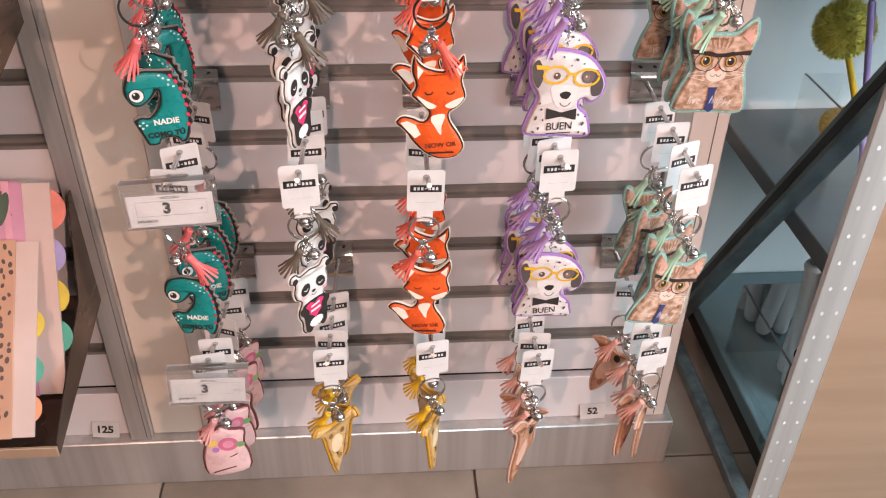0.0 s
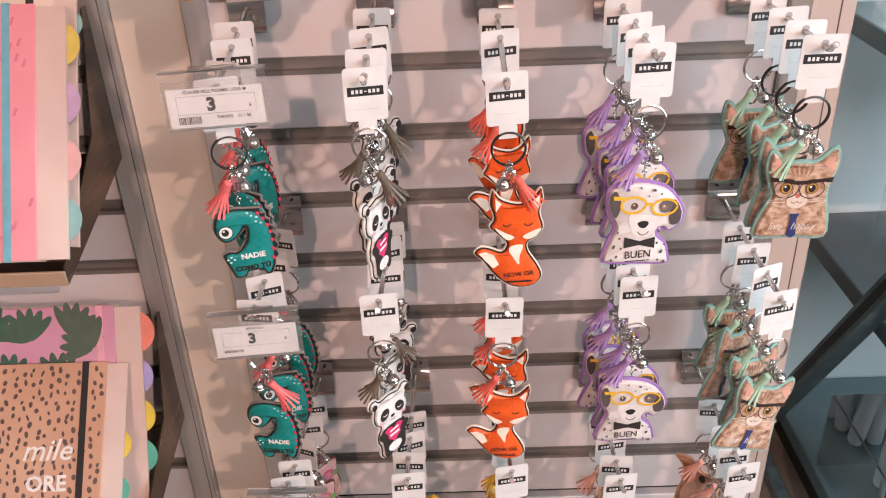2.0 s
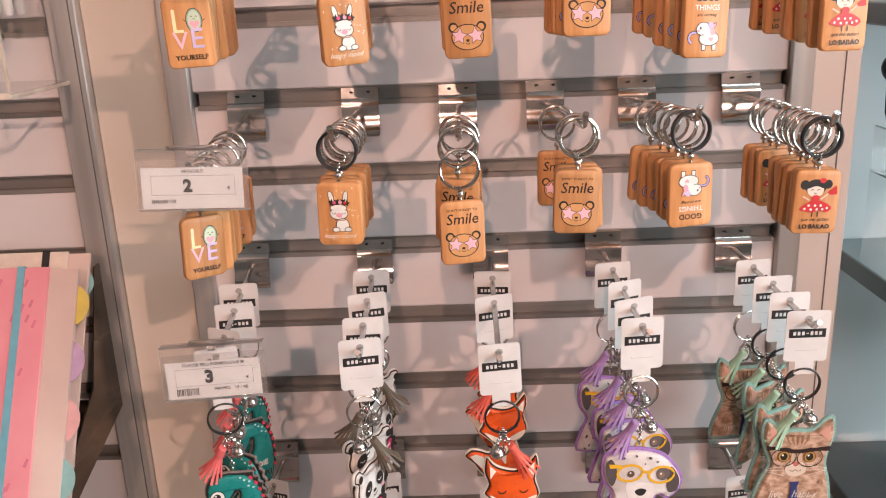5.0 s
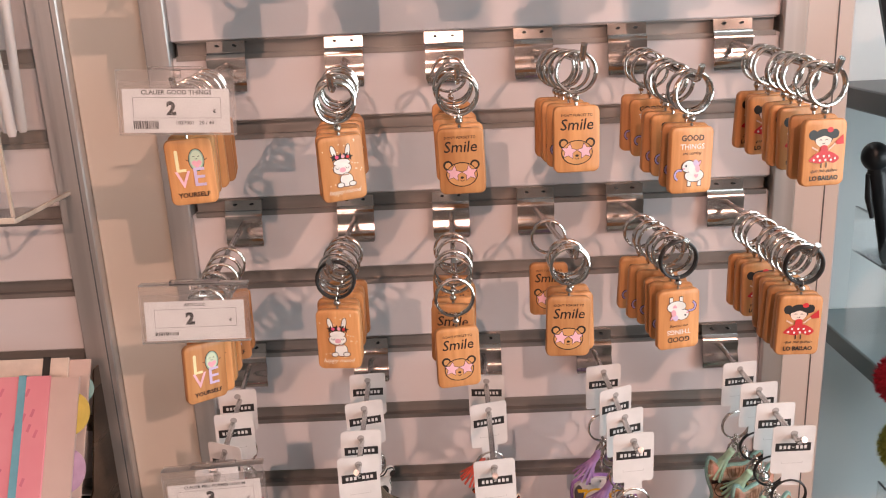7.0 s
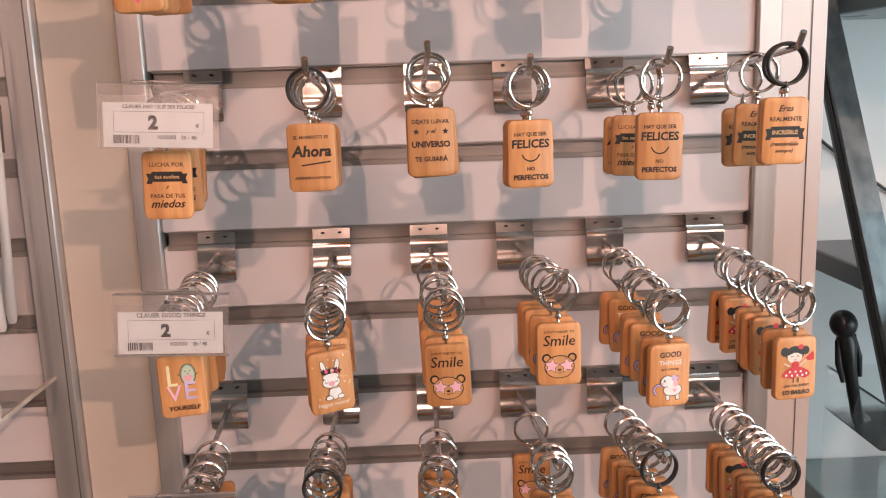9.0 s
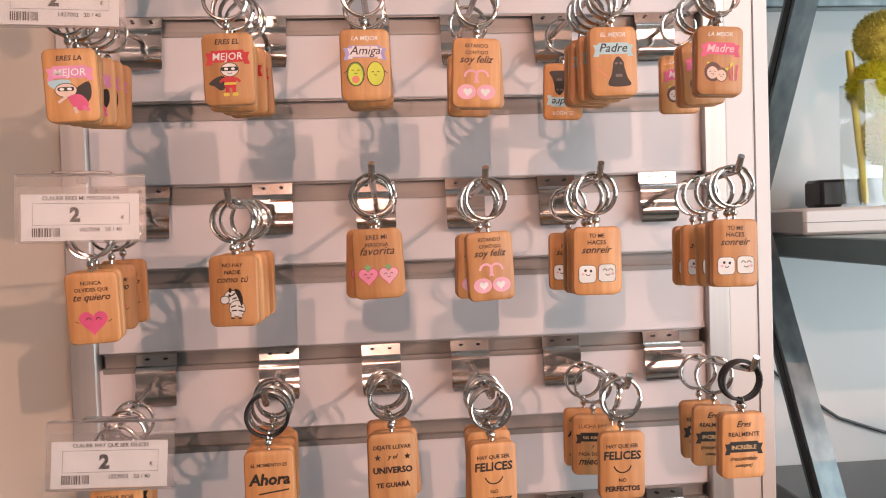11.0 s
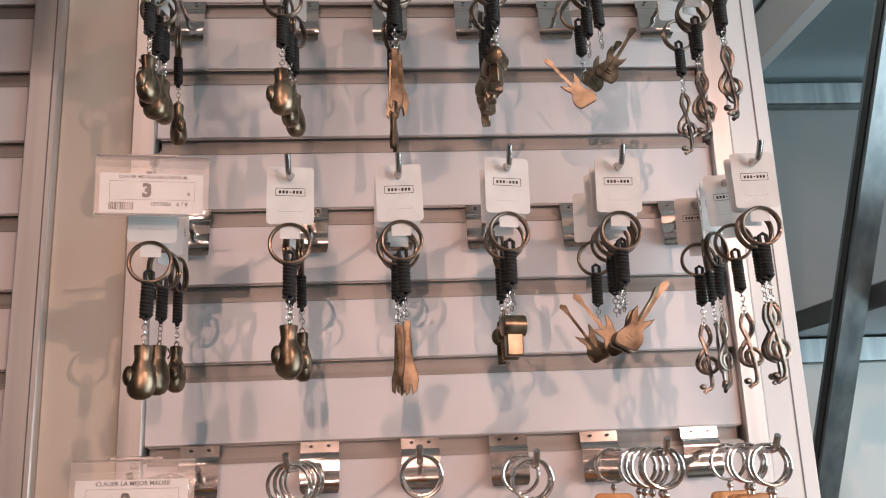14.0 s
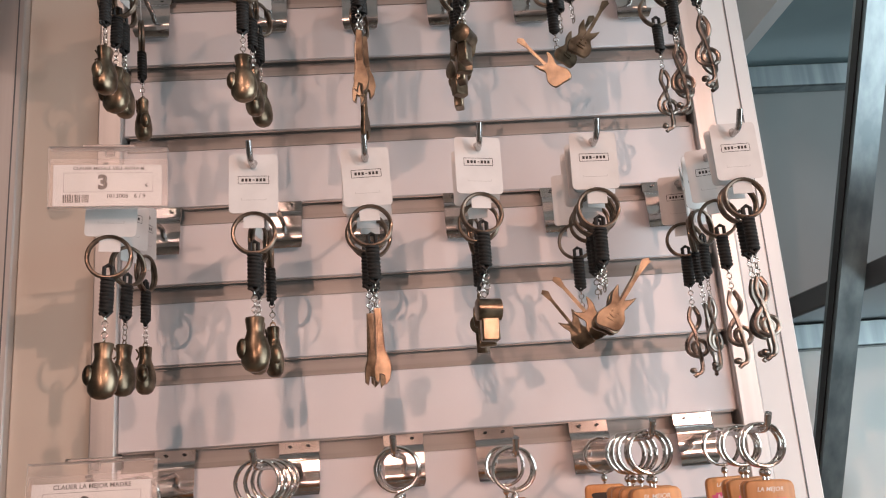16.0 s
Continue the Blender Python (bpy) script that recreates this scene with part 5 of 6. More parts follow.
def padded_key_ring(kind, dark_ring=False, swing=0.0, flip=1, twist=0.0):
    d = PAD[kind]
    ob = thing("padded_key_ring", d["words"] + (", black ring" if dark_ring else ""), "key ring", "padded key rings")
    low = card_tag(ob, 0.0345, 0.044, False)
    cz = low - 0.0080
    part("split_ring", ring_bm(0.0142, 0.0011, (0, 0, cz - 0.001)), RUBBER if dark_ring else NICKEL, ob)
    z = cz - 0.0135
    bm = bmesh.new()
    chain(bm, (0, 0, z + 0.002), (-0.004 * flip, -0.004, z - 0.012), 5, 0.0018)
    chain(bm, (0, 0, z + 0.002), (0.006 * flip, -0.003, z - 0.012), 5, 0.0018)
    chain(bm, (0, 0, z + 0.002), (0, 0.001, z - 0.019 - d["drop"]), 6 + int(d["drop"] * 300), 0.0018)
    part("chain", bm, NICKEL, ob)
    bm = bmesh.new()
    clasp = [(0.0 + 0.0055 * math.sin(a), 0.003, z - 0.016 + 0.0085 * math.cos(a)) for a in (i * math.tau / 20 for i in range(20))]
    tube(bm, clasp, 0.0011, 8, True)
    tube(bm, [(0, 0.003, z - 0.004), (0, 0.003, z - 0.0085)], 0.0022, 10)
    part("clasp", bm, NICKEL, ob, "nickel lobster clasp")
    bm = bmesh.new()
    ball(bm, (0.0065 * flip, -0.006, z - 0.0165), 0.0060, (1, 1, 1), 18, 12)
    tube(bm, [(0.0065 * flip + p[0], -0.006 + p[1], z - 0.0165 + p[2]) for p in circle(0.0061, 20, "z")], 0.0004, 5, True)
    tube(bm, [(0.0065 * flip + p[0], -0.006 + p[1], z - 0.0095 + p[2]) for p in circle(0.0016, 10, "y")], 0.0005, 5, True)
    part("bell", bm, CHROME, ob, "round silver jingle bell")
    bm = bmesh.new()
    tassel(bm, (-0.005 * flip, -0.005, z - 0.011), (0.25, 0.45 * flip, 0))
    part("tassel", bm, paint(d["tassel"], 0.5), ob, "faux leather tassel", smooth=False)
    top = z - 0.020 - d["drop"]
    m = 0.001
    hi = max(p[1] for p in d["o"])
    sx, sz = d.get("size", (1.0, 1.0))
    turn = Matrix.Translation((0, 0, top)) @ Matrix.Rotation(radians(twist), 4, "Z") @ Matrix.Rotation(swing, 4, "Y") @ Matrix.Translation((0, 0, -hi * m * sz)) @ Matrix.Diagonal((sx, 1, sz, 1))
    o = soft([(a * m, b * m) for a, b in d["o"]], 3)
    bm = bmesh.new()
    slab(bm, o, [(-0.0010, 0.0003), (-0.0006, 0), (0.0014, 0), (0.0018, 0.0003)], turn)
    body = part("pendant", bm, paint(d["rim"], 0.42), ob)
    if d.get("piping"):
        bm = bmesh.new()
        slab(bm, shrink(o, 0.0009), [(-0.0009, 0), (-0.0014, 0), (-0.0016, 0.0002)], turn, (False, True))
        part("piping", bm, INK, body, "black printed edge")
    w = d.get("edge", 0.0022)
    if d.get("stitched"):
        bm = bmesh.new()
        seam = shrink(o, w * 0.55)
        for i in range(0, len(seam), 2):
            p, q = Vector(seam[i]), Vector(seam[(i + 1) % len(seam)])
            for f0, f1 in ((0.0, 0.3), (0.5, 0.8)):
                u, v = p + (q - p) * f0, p + (q - p) * f1
                n = Vector((-(v - u).y, (v - u).x)).normalized() * 0.00022
                bm.faces.new([bm.verts.new(turn @ Vector((c.x, -0.0012, c.y))) for c in (u - n, v - n, v + n, u + n)])
        tagged(part("stitching", bm, paint(d["stitched"]), body, smooth=False), kind="stuff")
    bm = bmesh.new()
    if "inner" in d:
        o, w = soft([(a * m, b * m) for a, b in d["inner"]], 3), 0.0
    slab(bm, o, [(-0.0009, w), (-0.0026, w + 0.0003), (-0.0036, w + 0.0008), (-0.0042, w + 0.0016)], turn, (False, True))
    face = part("padding", bm, d.get("material") or paint(d["colour"], 0.28), body)
    artwork(d["ops"], -0.0044, face, turn=turn)
    return ob


# ---- price label holders ----
def price_holder(title, price, code, blurred=False):
    """Clear plastic flag that clips on a hook's tip, with a printed paper slip."""
    ob = thing("price_label_holder", "clear plastic price holder on the tip of a hook", "price label", "price label holders")
    bm = bmesh.new()
    w = 0.080
    prof = [(0.010, 0.004), (-0.0008, 0.004), (-0.0008, -0.0408), (0.004, -0.0408), (0.004, -0.004), (0.0033, -0.004), (0.0033, -0.0400), (0.0, -0.0400), (0.0, 0.0033), (0.010, 0.0033)]
    a, b = ([bm.verts.new((sx * w / 2, y, z)) for y, z in prof] for sx in (-1, 1))
    bm.faces.new(a)
    bm.faces.new(b)
    for i in range(len(prof)):
        bm.faces.new((a[i], a[(i + 1) % len(prof)], b[(i + 1) % len(prof)], b[i]))
    flag = part("flag", bm, HOLDER, ob, "clear plastic flag", smooth=False)
    flag.visible_shadow = False
    bm = bmesh.new()
    box(bm, -0.018, 0.018, 0.001, 0.0085, 0.0042, 0.0062, c=0.0004)
    tube(bm, [(-0.003, 0.004, 0.001), (0.003, 0.004, 0.001)], 0.003, 8)
    part("clip", bm, FROST, ob, "frosted clip")
    bm = bmesh.new()
    box(bm, -0.037, 0.036, 0.0012, 0.0016, -0.0392, -0.009)
    slip = part("paper_slip", bm, PAPER, ob, "white printed paper slip", smooth=False)
    bm = bmesh.new()
    y = 0.0011
    if title:
        write(bm, title, 0.048 if len(title) > 9 else 0.016, 0, -0.0128, y, 0, 0.012)
    write(bm, price, 0.0066, -0.004, -0.0265, y, 0, 0.045)
    write(bm, "€", 0.0022, 0.0255, -0.0255, y, 0, 0.02)
    for r in (rect(0, -0.0150, 0.060, 0.00022), rect(0, -0.0290, 0.060, 0.00022), rect(-0.03, -0.022, 0.00022, 0.014), rect(0.03, -0.022, 0.00022, 0.014)):
        flat(bm, r, y)
    rnd, x = random.Random(5), -0.030
    while x < -0.013:
        wd = rnd.choice((0.0003, 0.0005, 0.0008))
        flat(bm, rect(x, -0.0338, wd, 0.0058 if not blurred else 0.0026), y)
        x += wd + rnd.choice((0.0003, 0.0005))
    if code:
        write(bm, code, 0.026, 0.012, -0.0335, y, 0, 0.01)
    part("lettering", bm, INK, slip, smooth=False)
    return ob


# ---- hang everything ----
W_X = (-0.122, -0.0135, 0.079, 0.161, 0.247, 0.344)
M_X = {19: (-0.135, -0.022, 0.060, 0.149, 0.244, 0.345), 22: (-0.146, -0.030, 0.061, 0.147, 0.235, 0.342)}
T_X = {6: (-0.133, -0.009, 0.106, 0.218, 0.346), 3: (-0.124, -0.009, 0.104, 0.220, 0.351), 0: (-0.112, 0.005, 0.109, 0.222, 0.346)}
DROP = {6: (-0.040, -0.036, -0.044, -0.026, -0.023), 3: (-0.024, -0.022, -0.030, -0.014, -0.029), 0: (-0.016, -0.012, -0.006, -0.024, -0.012),
        8: (-0.036, -0.013, -0.016, -0.010, -0.008, -0.016), 10: (-0.025, -0.028, -0.026, -0.014, -0.032, -0.031), 12: (-0.024, -0.008, 0.0, -0.011, -0.009, -0.001),
        14: (-0.029, -0.021, -0.006, -0.011, -0.010, -0.008), 16: (-0.029, -0.020, -0.018, -0.024, -0.019, -0.020), 19: (-0.038, -0.026, -0.026, -0.021, -0.022, -0.020), 22: (-0.026, -0.037, -0.022, -0.019, -0.022, -0.021)}
SKEW = {6: (0.010, 0.003, -0.001, 0.003, 0.004), 3: (0.0, -0.001, 0.001, 0.006, 0.001), 0: (-0.009, -0.003, 0.0, 0.0, 0.0), 8: (0.003, 0.000, 0.0, 0.009, 0.004, 0.004), 10: (0.010, 0.011, 0.008, 0.014, 0.010, 0.010),
        12: (0.015, 0.010, 0.002, -0.009, 0.002, -0.002), 14: (0.003, -0.009, -0.005, -0.009, -0.014, -0.010), 16: (-0.004, -0.008, -0.008, -0.008, 0.000, -0.016), 19: (0.011, 0.0, 0.002, -0.001, -0.007, 0.003), 22: (0.007, 0.0, 0.001, 0.002, -0.003, 0.003)}
REACH = {19: 0.676, 22: 0.690}
RND = random.Random(11)


def along(t, dz_tip, end):
    """Place on a rod: t is 0 at the plate and 1 at the tip."""
    return 0.850 - t * (0.850 - end - 0.006), -0.0185 + (dz_tip + 0.0185) * min(1, t * 1.05) + 0.0024


def wood_row(k, hooks):
    for x, items, dz, skew in zip(W_X, hooks, DROP[k], SKEW[k]):
        end = REACH.get(k, ROD_END)
        hook(x, k, dz, 0.0105, end, skew)
        for t, design, yaw, *more in items:
            y, z = along(t, dz, end)
            flip, dark, low = "f" in more, "d" in more, 0.013 if "l" in more else 0.0
            hang((design, flip, dark), lambda: wooden_key_ring(design, flip, dark), x + skew * t + RND.uniform(-0.0012, 0.0012), y, groove(k) + z - low, yaw, RND.uniform(-2.5, 2.5), RND.uniform(-2, 2))


def run(design, ts, yaw=0, jitter=7, first=None):
    """Several of one design at places ts, nearest first."""
    out = []
    for i, t in enumerate(ts):
        out.append((t, design, (first if i == 0 and first is not None else yaw + RND.uniform(-jitter, jitter))))
    return out


wood_row(16, [run("mejor_rose", (0.98, 0.86, 0.74, 0.64, 0.5), 6, 5), run("mejor_red", (0.97, 0.78, 0.7, 0.58), -3), run("amiga", (0.97, 0.75, 0.66), 0, 4),
              run("feliz", (0.93, 0.84, 0.5), 3, 4), run("padre", (0.97, 0.9, 0.8, 0.72, 0.62), 3, 4) + [(0.18, "padre", -5, "f")], run("madre", (0.98, 0.92, 0.66, 0.6, 0.36), 2, 4)])
wood_row(14, [run("quiero", (0.96, 0.88, 0.66, 0.5), 4, 6), run("nadie", (0.96, 0.9, 0.78, 0.62), -4, 9), run("favorita", (0.96, 0.9, 0.8, 0.7), 0, 3),
              run("feliz", (0.94, 0.74, 0.62), 3, 5), run("sonreir", (0.97, 0.93, 0.78, 0.7), 2, 4) + [(0.3, "sonreir", -4)], run("sonreir", (0.97, 0.9, 0.74, 0.6, 0.48), 2, 5)])
wood_row(12, [run("suenos", (0.96, 0.8, 0.7, 0.55), 4, 6), [(0.95, "ahora", 2, "d")] + run("ahora", (0.85, 0.7, 0.5, 0.4), -6, 8), run("universo", (0.96, 0.86, 0.6, 0.5), 3, 5),
              run("felices", (0.96, 0.92, 0.72, 0.66, 0.55), 10, 8), [(0.95, "felices", 2), (0.8, "felices", 48), (0.52, "suenos", -4), (0.34, "ahora", -6)], [(0.93, "increible", 2, "d"), (0.9, "increible", -3, "d"), (0.62, "increible", -3), (0.42, "increible", -6)]])
wood_row(10, [run("love", (0.96, 0.86, 0.8, 0.7, 0.6, 0.5, 0.42), 6, 6), [(0.96, "happy", 22)] + run("happy", (0.9, 0.8, 0.7, 0.62, 0.54, 0.45), 8, 12), run("smile", (0.96, 0.86, 0.72, 0.6, 0.3), 0, 5),
              [(0.93, "smile", 3)] + run("good", (0.8, 0.66, 0.58), -3, 6) + run("smile", (0.5,), -4), [(0.97, "good", 14)] + run("good", (0.9, 0.72, 0.66, 0.58, 0.36, 0.24), -2, 8), [(0.96, "bailao", 10), (0.86, "bailao", 172)] + run("bailao", (0.7, 0.64, 0.56, 0.42, 0.36, 0.3), 4, 6)])
wood_row(8, [run("love", (0.95, 0.88, 0.8, 0.7, 0.6, 0.5, 0.4), 6, 8, 40), [(0.95, "happy", -3, "d")] + run("happy", (0.88, 0.8, 0.7, 0.6, 0.5), -3, 6), [(0.99, "smile", 10, "l")] + run("smile", (0.9, 0.8, 0.6, 0.48), 0, 6),
             run("smile", (0.95, 0.9, 0.8, 0.36), 2, 6), [(0.96, "good", 10, "f", "d")] + run("good", (0.84, 0.74, 0.62, 0.5, 0.34), -4, 14), [(0.97, "bailao", 2, "d")] + run("bailao", (0.92, 0.84, 0.78, 0.7, 0.62, 0.46, 0.38, 0.3), 4, 4)])


def metal_row(k, hooks):
    for x, (kind, items), dz, skew in zip(M_X[k], hooks, DROP[k], SKEW[k]):
        end = REACH.get(k, ROD_END)
        hook(x, k, dz, 0.013, end, skew)
        for t, yaw in items:
            y, z = along(t, dz, end)
            hang((kind,), lambda: metal_key_ring(kind), x + skew * t + RND.uniform(-0.0015, 0.0015), y, groove(k) + z, yaw + RND.uniform(-6, 6), RND.uniform(-2, 2), RND.uniform(-2, 1))


metal_row(19, [("glove", ((0.95, 2), (0.6, 60), (0.3, 80))), ("glove", ((0.95, 5), (0.74, 80), (0.6, 100))), ("wrench", ((0.96, 0), (0.82, 12), (0.7, 8))),
               ("whistle", ((0.95, 5), (0.8, -15), (0.55, 70))), ("guitar", ((0.95, -4), (0.88, 12), (0.8, 6), (0.7, 165), (0.35, 160))), ("clef", ((0.95, 4), (0.86, 10), (0.62, -12), (0.45, 30), (0.28, 60), (0.2, -20)))])
metal_row(22, [("glove", ((0.95, 60), (0.7, 4), (0.6, 70), (0.25, 100))), ("glove", ((0.95, 6), (0.72, 80), (0.5, 60))), ("wrench", ((0.95, 4), (0.88, 12), (0.82, -8), (0.3, 60))),
               ("whistle", ((0.95, 60), (0.85, 10), (0.7, 70), (0.55, 30), (0.4, 80))), ("guitar", ((0.95, 16), (0.82, 24), (0.6, 168))), ("clef", ((0.95, 4), (0.85, 40), (0.62, -10), (0.52, 20), (0.3, 10)))])


def padded_row(k, hooks):
    for x, (kind, items), dz, skew in zip(T_X[k], hooks, DROP[k], SKEW[k]):
        end = REACH.get(k, ROD_END)
        hook(x, k, dz, 0.007, end, skew)
        for t, yaw, *more in items:
            y, z = along(t, dz, end)
            dark, swing, flip = "d" in more, (0.3 if "s" in more else 0.0), (-1 if "m" in more else 1)
            twist = yaw * 0.85 if abs(yaw) > 25 else 0.0
            yaw -= twist
            hang((kind, dark, swing, flip, twist), lambda: padded_key_ring(kind, dark, swing, flip, twist), x + skew * t + RND.uniform(-0.0015, 0.0015), y, groove(k) + z, yaw, RND.uniform(-2, 2), RND.uniform(-2, 2))


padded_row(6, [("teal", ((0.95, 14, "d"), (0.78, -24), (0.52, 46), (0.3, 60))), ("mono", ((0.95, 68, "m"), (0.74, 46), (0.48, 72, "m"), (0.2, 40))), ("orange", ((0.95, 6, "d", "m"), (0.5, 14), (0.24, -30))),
               ("violet", ((0.94, 6), (0.72, 14), (0.5, 24), (0.24, 10))), ("aqua", ((0.96, 0, "d"), (0.74, 30, "d"), (0.52, 35, "d"), (0.28, 10)))])
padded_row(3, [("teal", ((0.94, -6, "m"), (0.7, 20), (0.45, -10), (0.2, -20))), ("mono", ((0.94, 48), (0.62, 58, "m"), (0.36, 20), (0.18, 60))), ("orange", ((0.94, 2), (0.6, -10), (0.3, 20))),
               ("violet", ((0.92, 4), (0.78, 14), (0.6, 8), (0.36, 20))), ("aqua", ((0.97, 14, "s"), (0.74, 24), (0.52, 40, "s"), (0.28, 8)))])
padded_row(0, [("rose", ((0.94, 8), (0.8, 30), (0.6, -20), (0.4, 40), (0.2, 50))), ("ochre", ((0.96, 42), (0.78, -40), (0.6, 20), (0.4, 80))), ("ochre", ((0.96, 66), (0.7, -50), (0.4, 40))),
               ("tawny", ((0.95, 46, "s"), (0.8, -30), (0.6, 60), (0.4, 70))), ("tawny", ((0.96, 62), (0.8, 40, "s"), (0.6, 70), (0.36, -30, "s")))])

for k, title, price, code, lean in ((22, "CLAUER METALL VELL GUANT", "3", "1013001   6 / 9", 3), (19, "CLAUER METALL VELL NOTA M", "3", "1013006   6 / 9", 0),
                                            (16, "CLAUER LA MEJOR MADRE", "2", "1027002   20 / 40", -1), (14, "CLAUER ERES MI PERSONA FA", "2", "1027004   20 / 40", -1),
                                            (12, "CLAUER HAY QUE SER FELICES", "2", "1027003   20 / 40", -3), (10, "CLAUER GOOD THINGS", "2", "1027001   20 / 40", -3),
                                            (8, "ARTICULO", "2", "", -2), (6, "CLAUER PELL FORMES LOVE M", "3", "9484902   16 / 48", 1),
                                            (3, "ARTICULO", "3", "", 1), (0, "ARTICULO", "3", "", -4)):
    p = price_holder(title, price, code, title == "ARTICULO")
    x = W_X[0] if k in range(8, 17) else M_X[k][0] if k > 16 else T_X[k][0]
    lift = {16: 0.007, 14: 0.018, 10: 0.004, 8: 0.009, 6: 0.010, 19: 0.010}.get(k, 0.0)
    p.matrix_basis = pose(x + SKEW[k][0] + 0.004, REACH.get(k, ROD_END) - 0.0105, groove(k) + DROP[k][0] + 0.009 + lift, (3 if k == 19 else -4), -lean, (8 if k == 19 else 4))

# ---- shelf edge numbers ----
for text, x, lean in (("125", -0.332, 6), ("52", 0.352, -4)):
    ob = thing("shelf_number", "small white number card on the plinth", "label", "shelf numbers")
    card = part("card", box(bmesh.new(), -0.018, 0.018, 0, 0.0006, 0, 0.026), PAPER, ob, smooth=False)
    bm = bmesh.new()
    write(bm, text, 0.021 if len(text) == 3 else 0.015, 0, 0.0085, -0.0005, 0, 0.03)
    part("lettering", bm, INK, card, smooth=False)
    ob.matrix_basis = pose(x, 0.864, 0.0865, -10, lean, 0)

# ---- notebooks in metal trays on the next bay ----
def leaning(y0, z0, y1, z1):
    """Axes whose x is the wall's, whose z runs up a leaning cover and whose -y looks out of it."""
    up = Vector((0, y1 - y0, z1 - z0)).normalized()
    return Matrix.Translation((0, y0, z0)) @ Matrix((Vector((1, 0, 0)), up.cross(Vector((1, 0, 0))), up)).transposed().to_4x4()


def tray(z, y_front, y_back, lip):
    ob = thing("notebook_tray", "bronze coloured metal tray holding notebooks on the slatwall", "tray", "notebook trays")
    bm = bmesh.new()
    # The raised strip at the wall stands in for the dark, shaded trim.
    prof = [(0.866, z + 0.045), (0.866, z + 0.20), (0.846, z + 0.20), (0.800, z + 0.09), (y_front, z + 0.014), (y_front, z - 0.004)]
    a = [bm.verts.new((-0.2865, y, q)) for y, q in prof]
    b = [bm.verts.new((-0.2850, y, q)) for y, q in prof]
    bm.faces.new(a)
    bm.faces.new(b)
    for i in range(len(prof)):
        bm.faces.new((a[i], a[(i + 1) % len(prof)], b[(i + 1) % len(prof)], b[i]))
    part("cheek", bm, BROWNM, ob, "dark bronze side cheek with the trim's shade strip", smooth=False)
    bm = bmesh.new()
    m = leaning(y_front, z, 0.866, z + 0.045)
    n = math.hypot(0.866 - y_front, 0.045)
    box(bm, -0.95, -0.2868, 0, 0.0015, 0, n, m)
    part("base", bm, BROWNM, ob, smooth=False)
    bm = bmesh.new()
    box(bm, -0.95, -0.2850, y_front - 0.004, y_front - 0.0005, z - 0.004, z + lip, c=0.0006)
    part("lip", bm, TAN, ob, "tan front lip")
    return ob


def notebook(words, m, x0, x1, h, thick, cover, band, band_x, tabs, page=0.026, spiral=False):
    ob = thing("notebook", words, "notebook", "notebooks")
    bm = bmesh.new()
    box(bm, x0, x1, -thick, -thick + 0.0022, 0, h, m, 0.0008)
    front = part("cover", bm, cover, ob)
    for i in range(5):
        y = -thick + 0.0026 + i * (thick - 0.004) / 5
        bm = bmesh.new()
        box(bm, x0 + 0.002, x1 + page - 0.001 * i, y, y + (thick - 0.006) / 5, 0.001, h - 0.002 - 0.0006 * i, m)
        part("page_block", bm, FROSTED, ob, smooth=False)
    bm = bmesh.new()
    box(bm, x0, x1, -0.0012, 0, 0, h, m)
    part("back_cover", bm, paint((0.72, 0.62, 0.52)), ob, smooth=False)
    for colour, z, r in tabs:
        bm = bmesh.new()
        slab(bm, ellipse(x1 + page - 0.010, z, r, r, n=26), [(-thick * 0.62, 0), (-thick * 0.62 + 0.0006, 0)], m)
        part("divider_tab", bm, paint(colour), ob, "round coloured divider tab", smooth=False)
    bm = bmesh.new()
    box(bm, band_x - 0.0035, band_x + 0.0035, -thick - 0.0012, -thick - 0.0004, -0.0005, h + 0.0008, m)
    box(bm, band_x - 0.0035, band_x + 0.0035, -thick - 0.0004, 0.0004, h + 0.0001, h + 0.0008, m)
    part("elastic_band", bm, paint(band, 0.6), ob, "elastic closing band", smooth=False)
    if spiral:
        bm = bmesh.new()
        for i in range(14):
            tube(bm, [m @ Vector((x0 + p[0], -thick / 2 + p[1], 0.012 + i * (h - 0.02) / 14 + p[2])) for p in circle(thick * 0.75, 12, "z")], 0.0007, 5, True)
        part("spiral", bm, STEEL, ob, "wire spiral")
    return ob, front


def decorate(front, m, y, ops):
    """Prints on a cover: outlines and words in metres."""
    for i, op in enumerate(ops):
        bm = bmesh.new()
        if op[0] == "t":
            write(bm, op[1], op[2], op[3], op[4], y - 0.0003 - 0.00003 * i, op[6], op[7])
            colour, name = op[5], "lettering"
        else:
            flat(bm, op[1], y - 0.0003 - 0.00003 * i)
            colour, name = op[2], "print"
        ob = part(name, bm, paint(colour), front, smooth=False)
        ob.matrix_basis = m


FROSTED = grained("frosted_page", (0.60, 0.46, 0.42), (0.70, 0.57, 0.52), 0.35, 0, (8, 8, 8), 0.02)
ROSEPRINT = grained("pink_cover", (0.72, 0.24, 0.30), (0.80, 0.36, 0.40), 0.5, 0, (6, 6, 6), 0.03)
PEACHPRINT = grained("peach_cover", (0.52, 0.29, 0.19), (0.64, 0.40, 0.28), 0.5, 0, (5, 5, 5), 0.03)
LEAFPRINT = grained("orchid_cover", (0.56, 0.24, 0.36), (0.66, 0.34, 0.46), 0.5, 0, (6, 6, 6), 0.03)
TABS = ((0.66, 0.52, 0.12), (0.52, 0.36, 0.54), (0.72, 0.42, 0.42), (0.26, 0.48, 0.48))

tray(0.640, 0.682, 0.866, 0.010)
tray(0.290, 0.655, 0.866, 0.010)

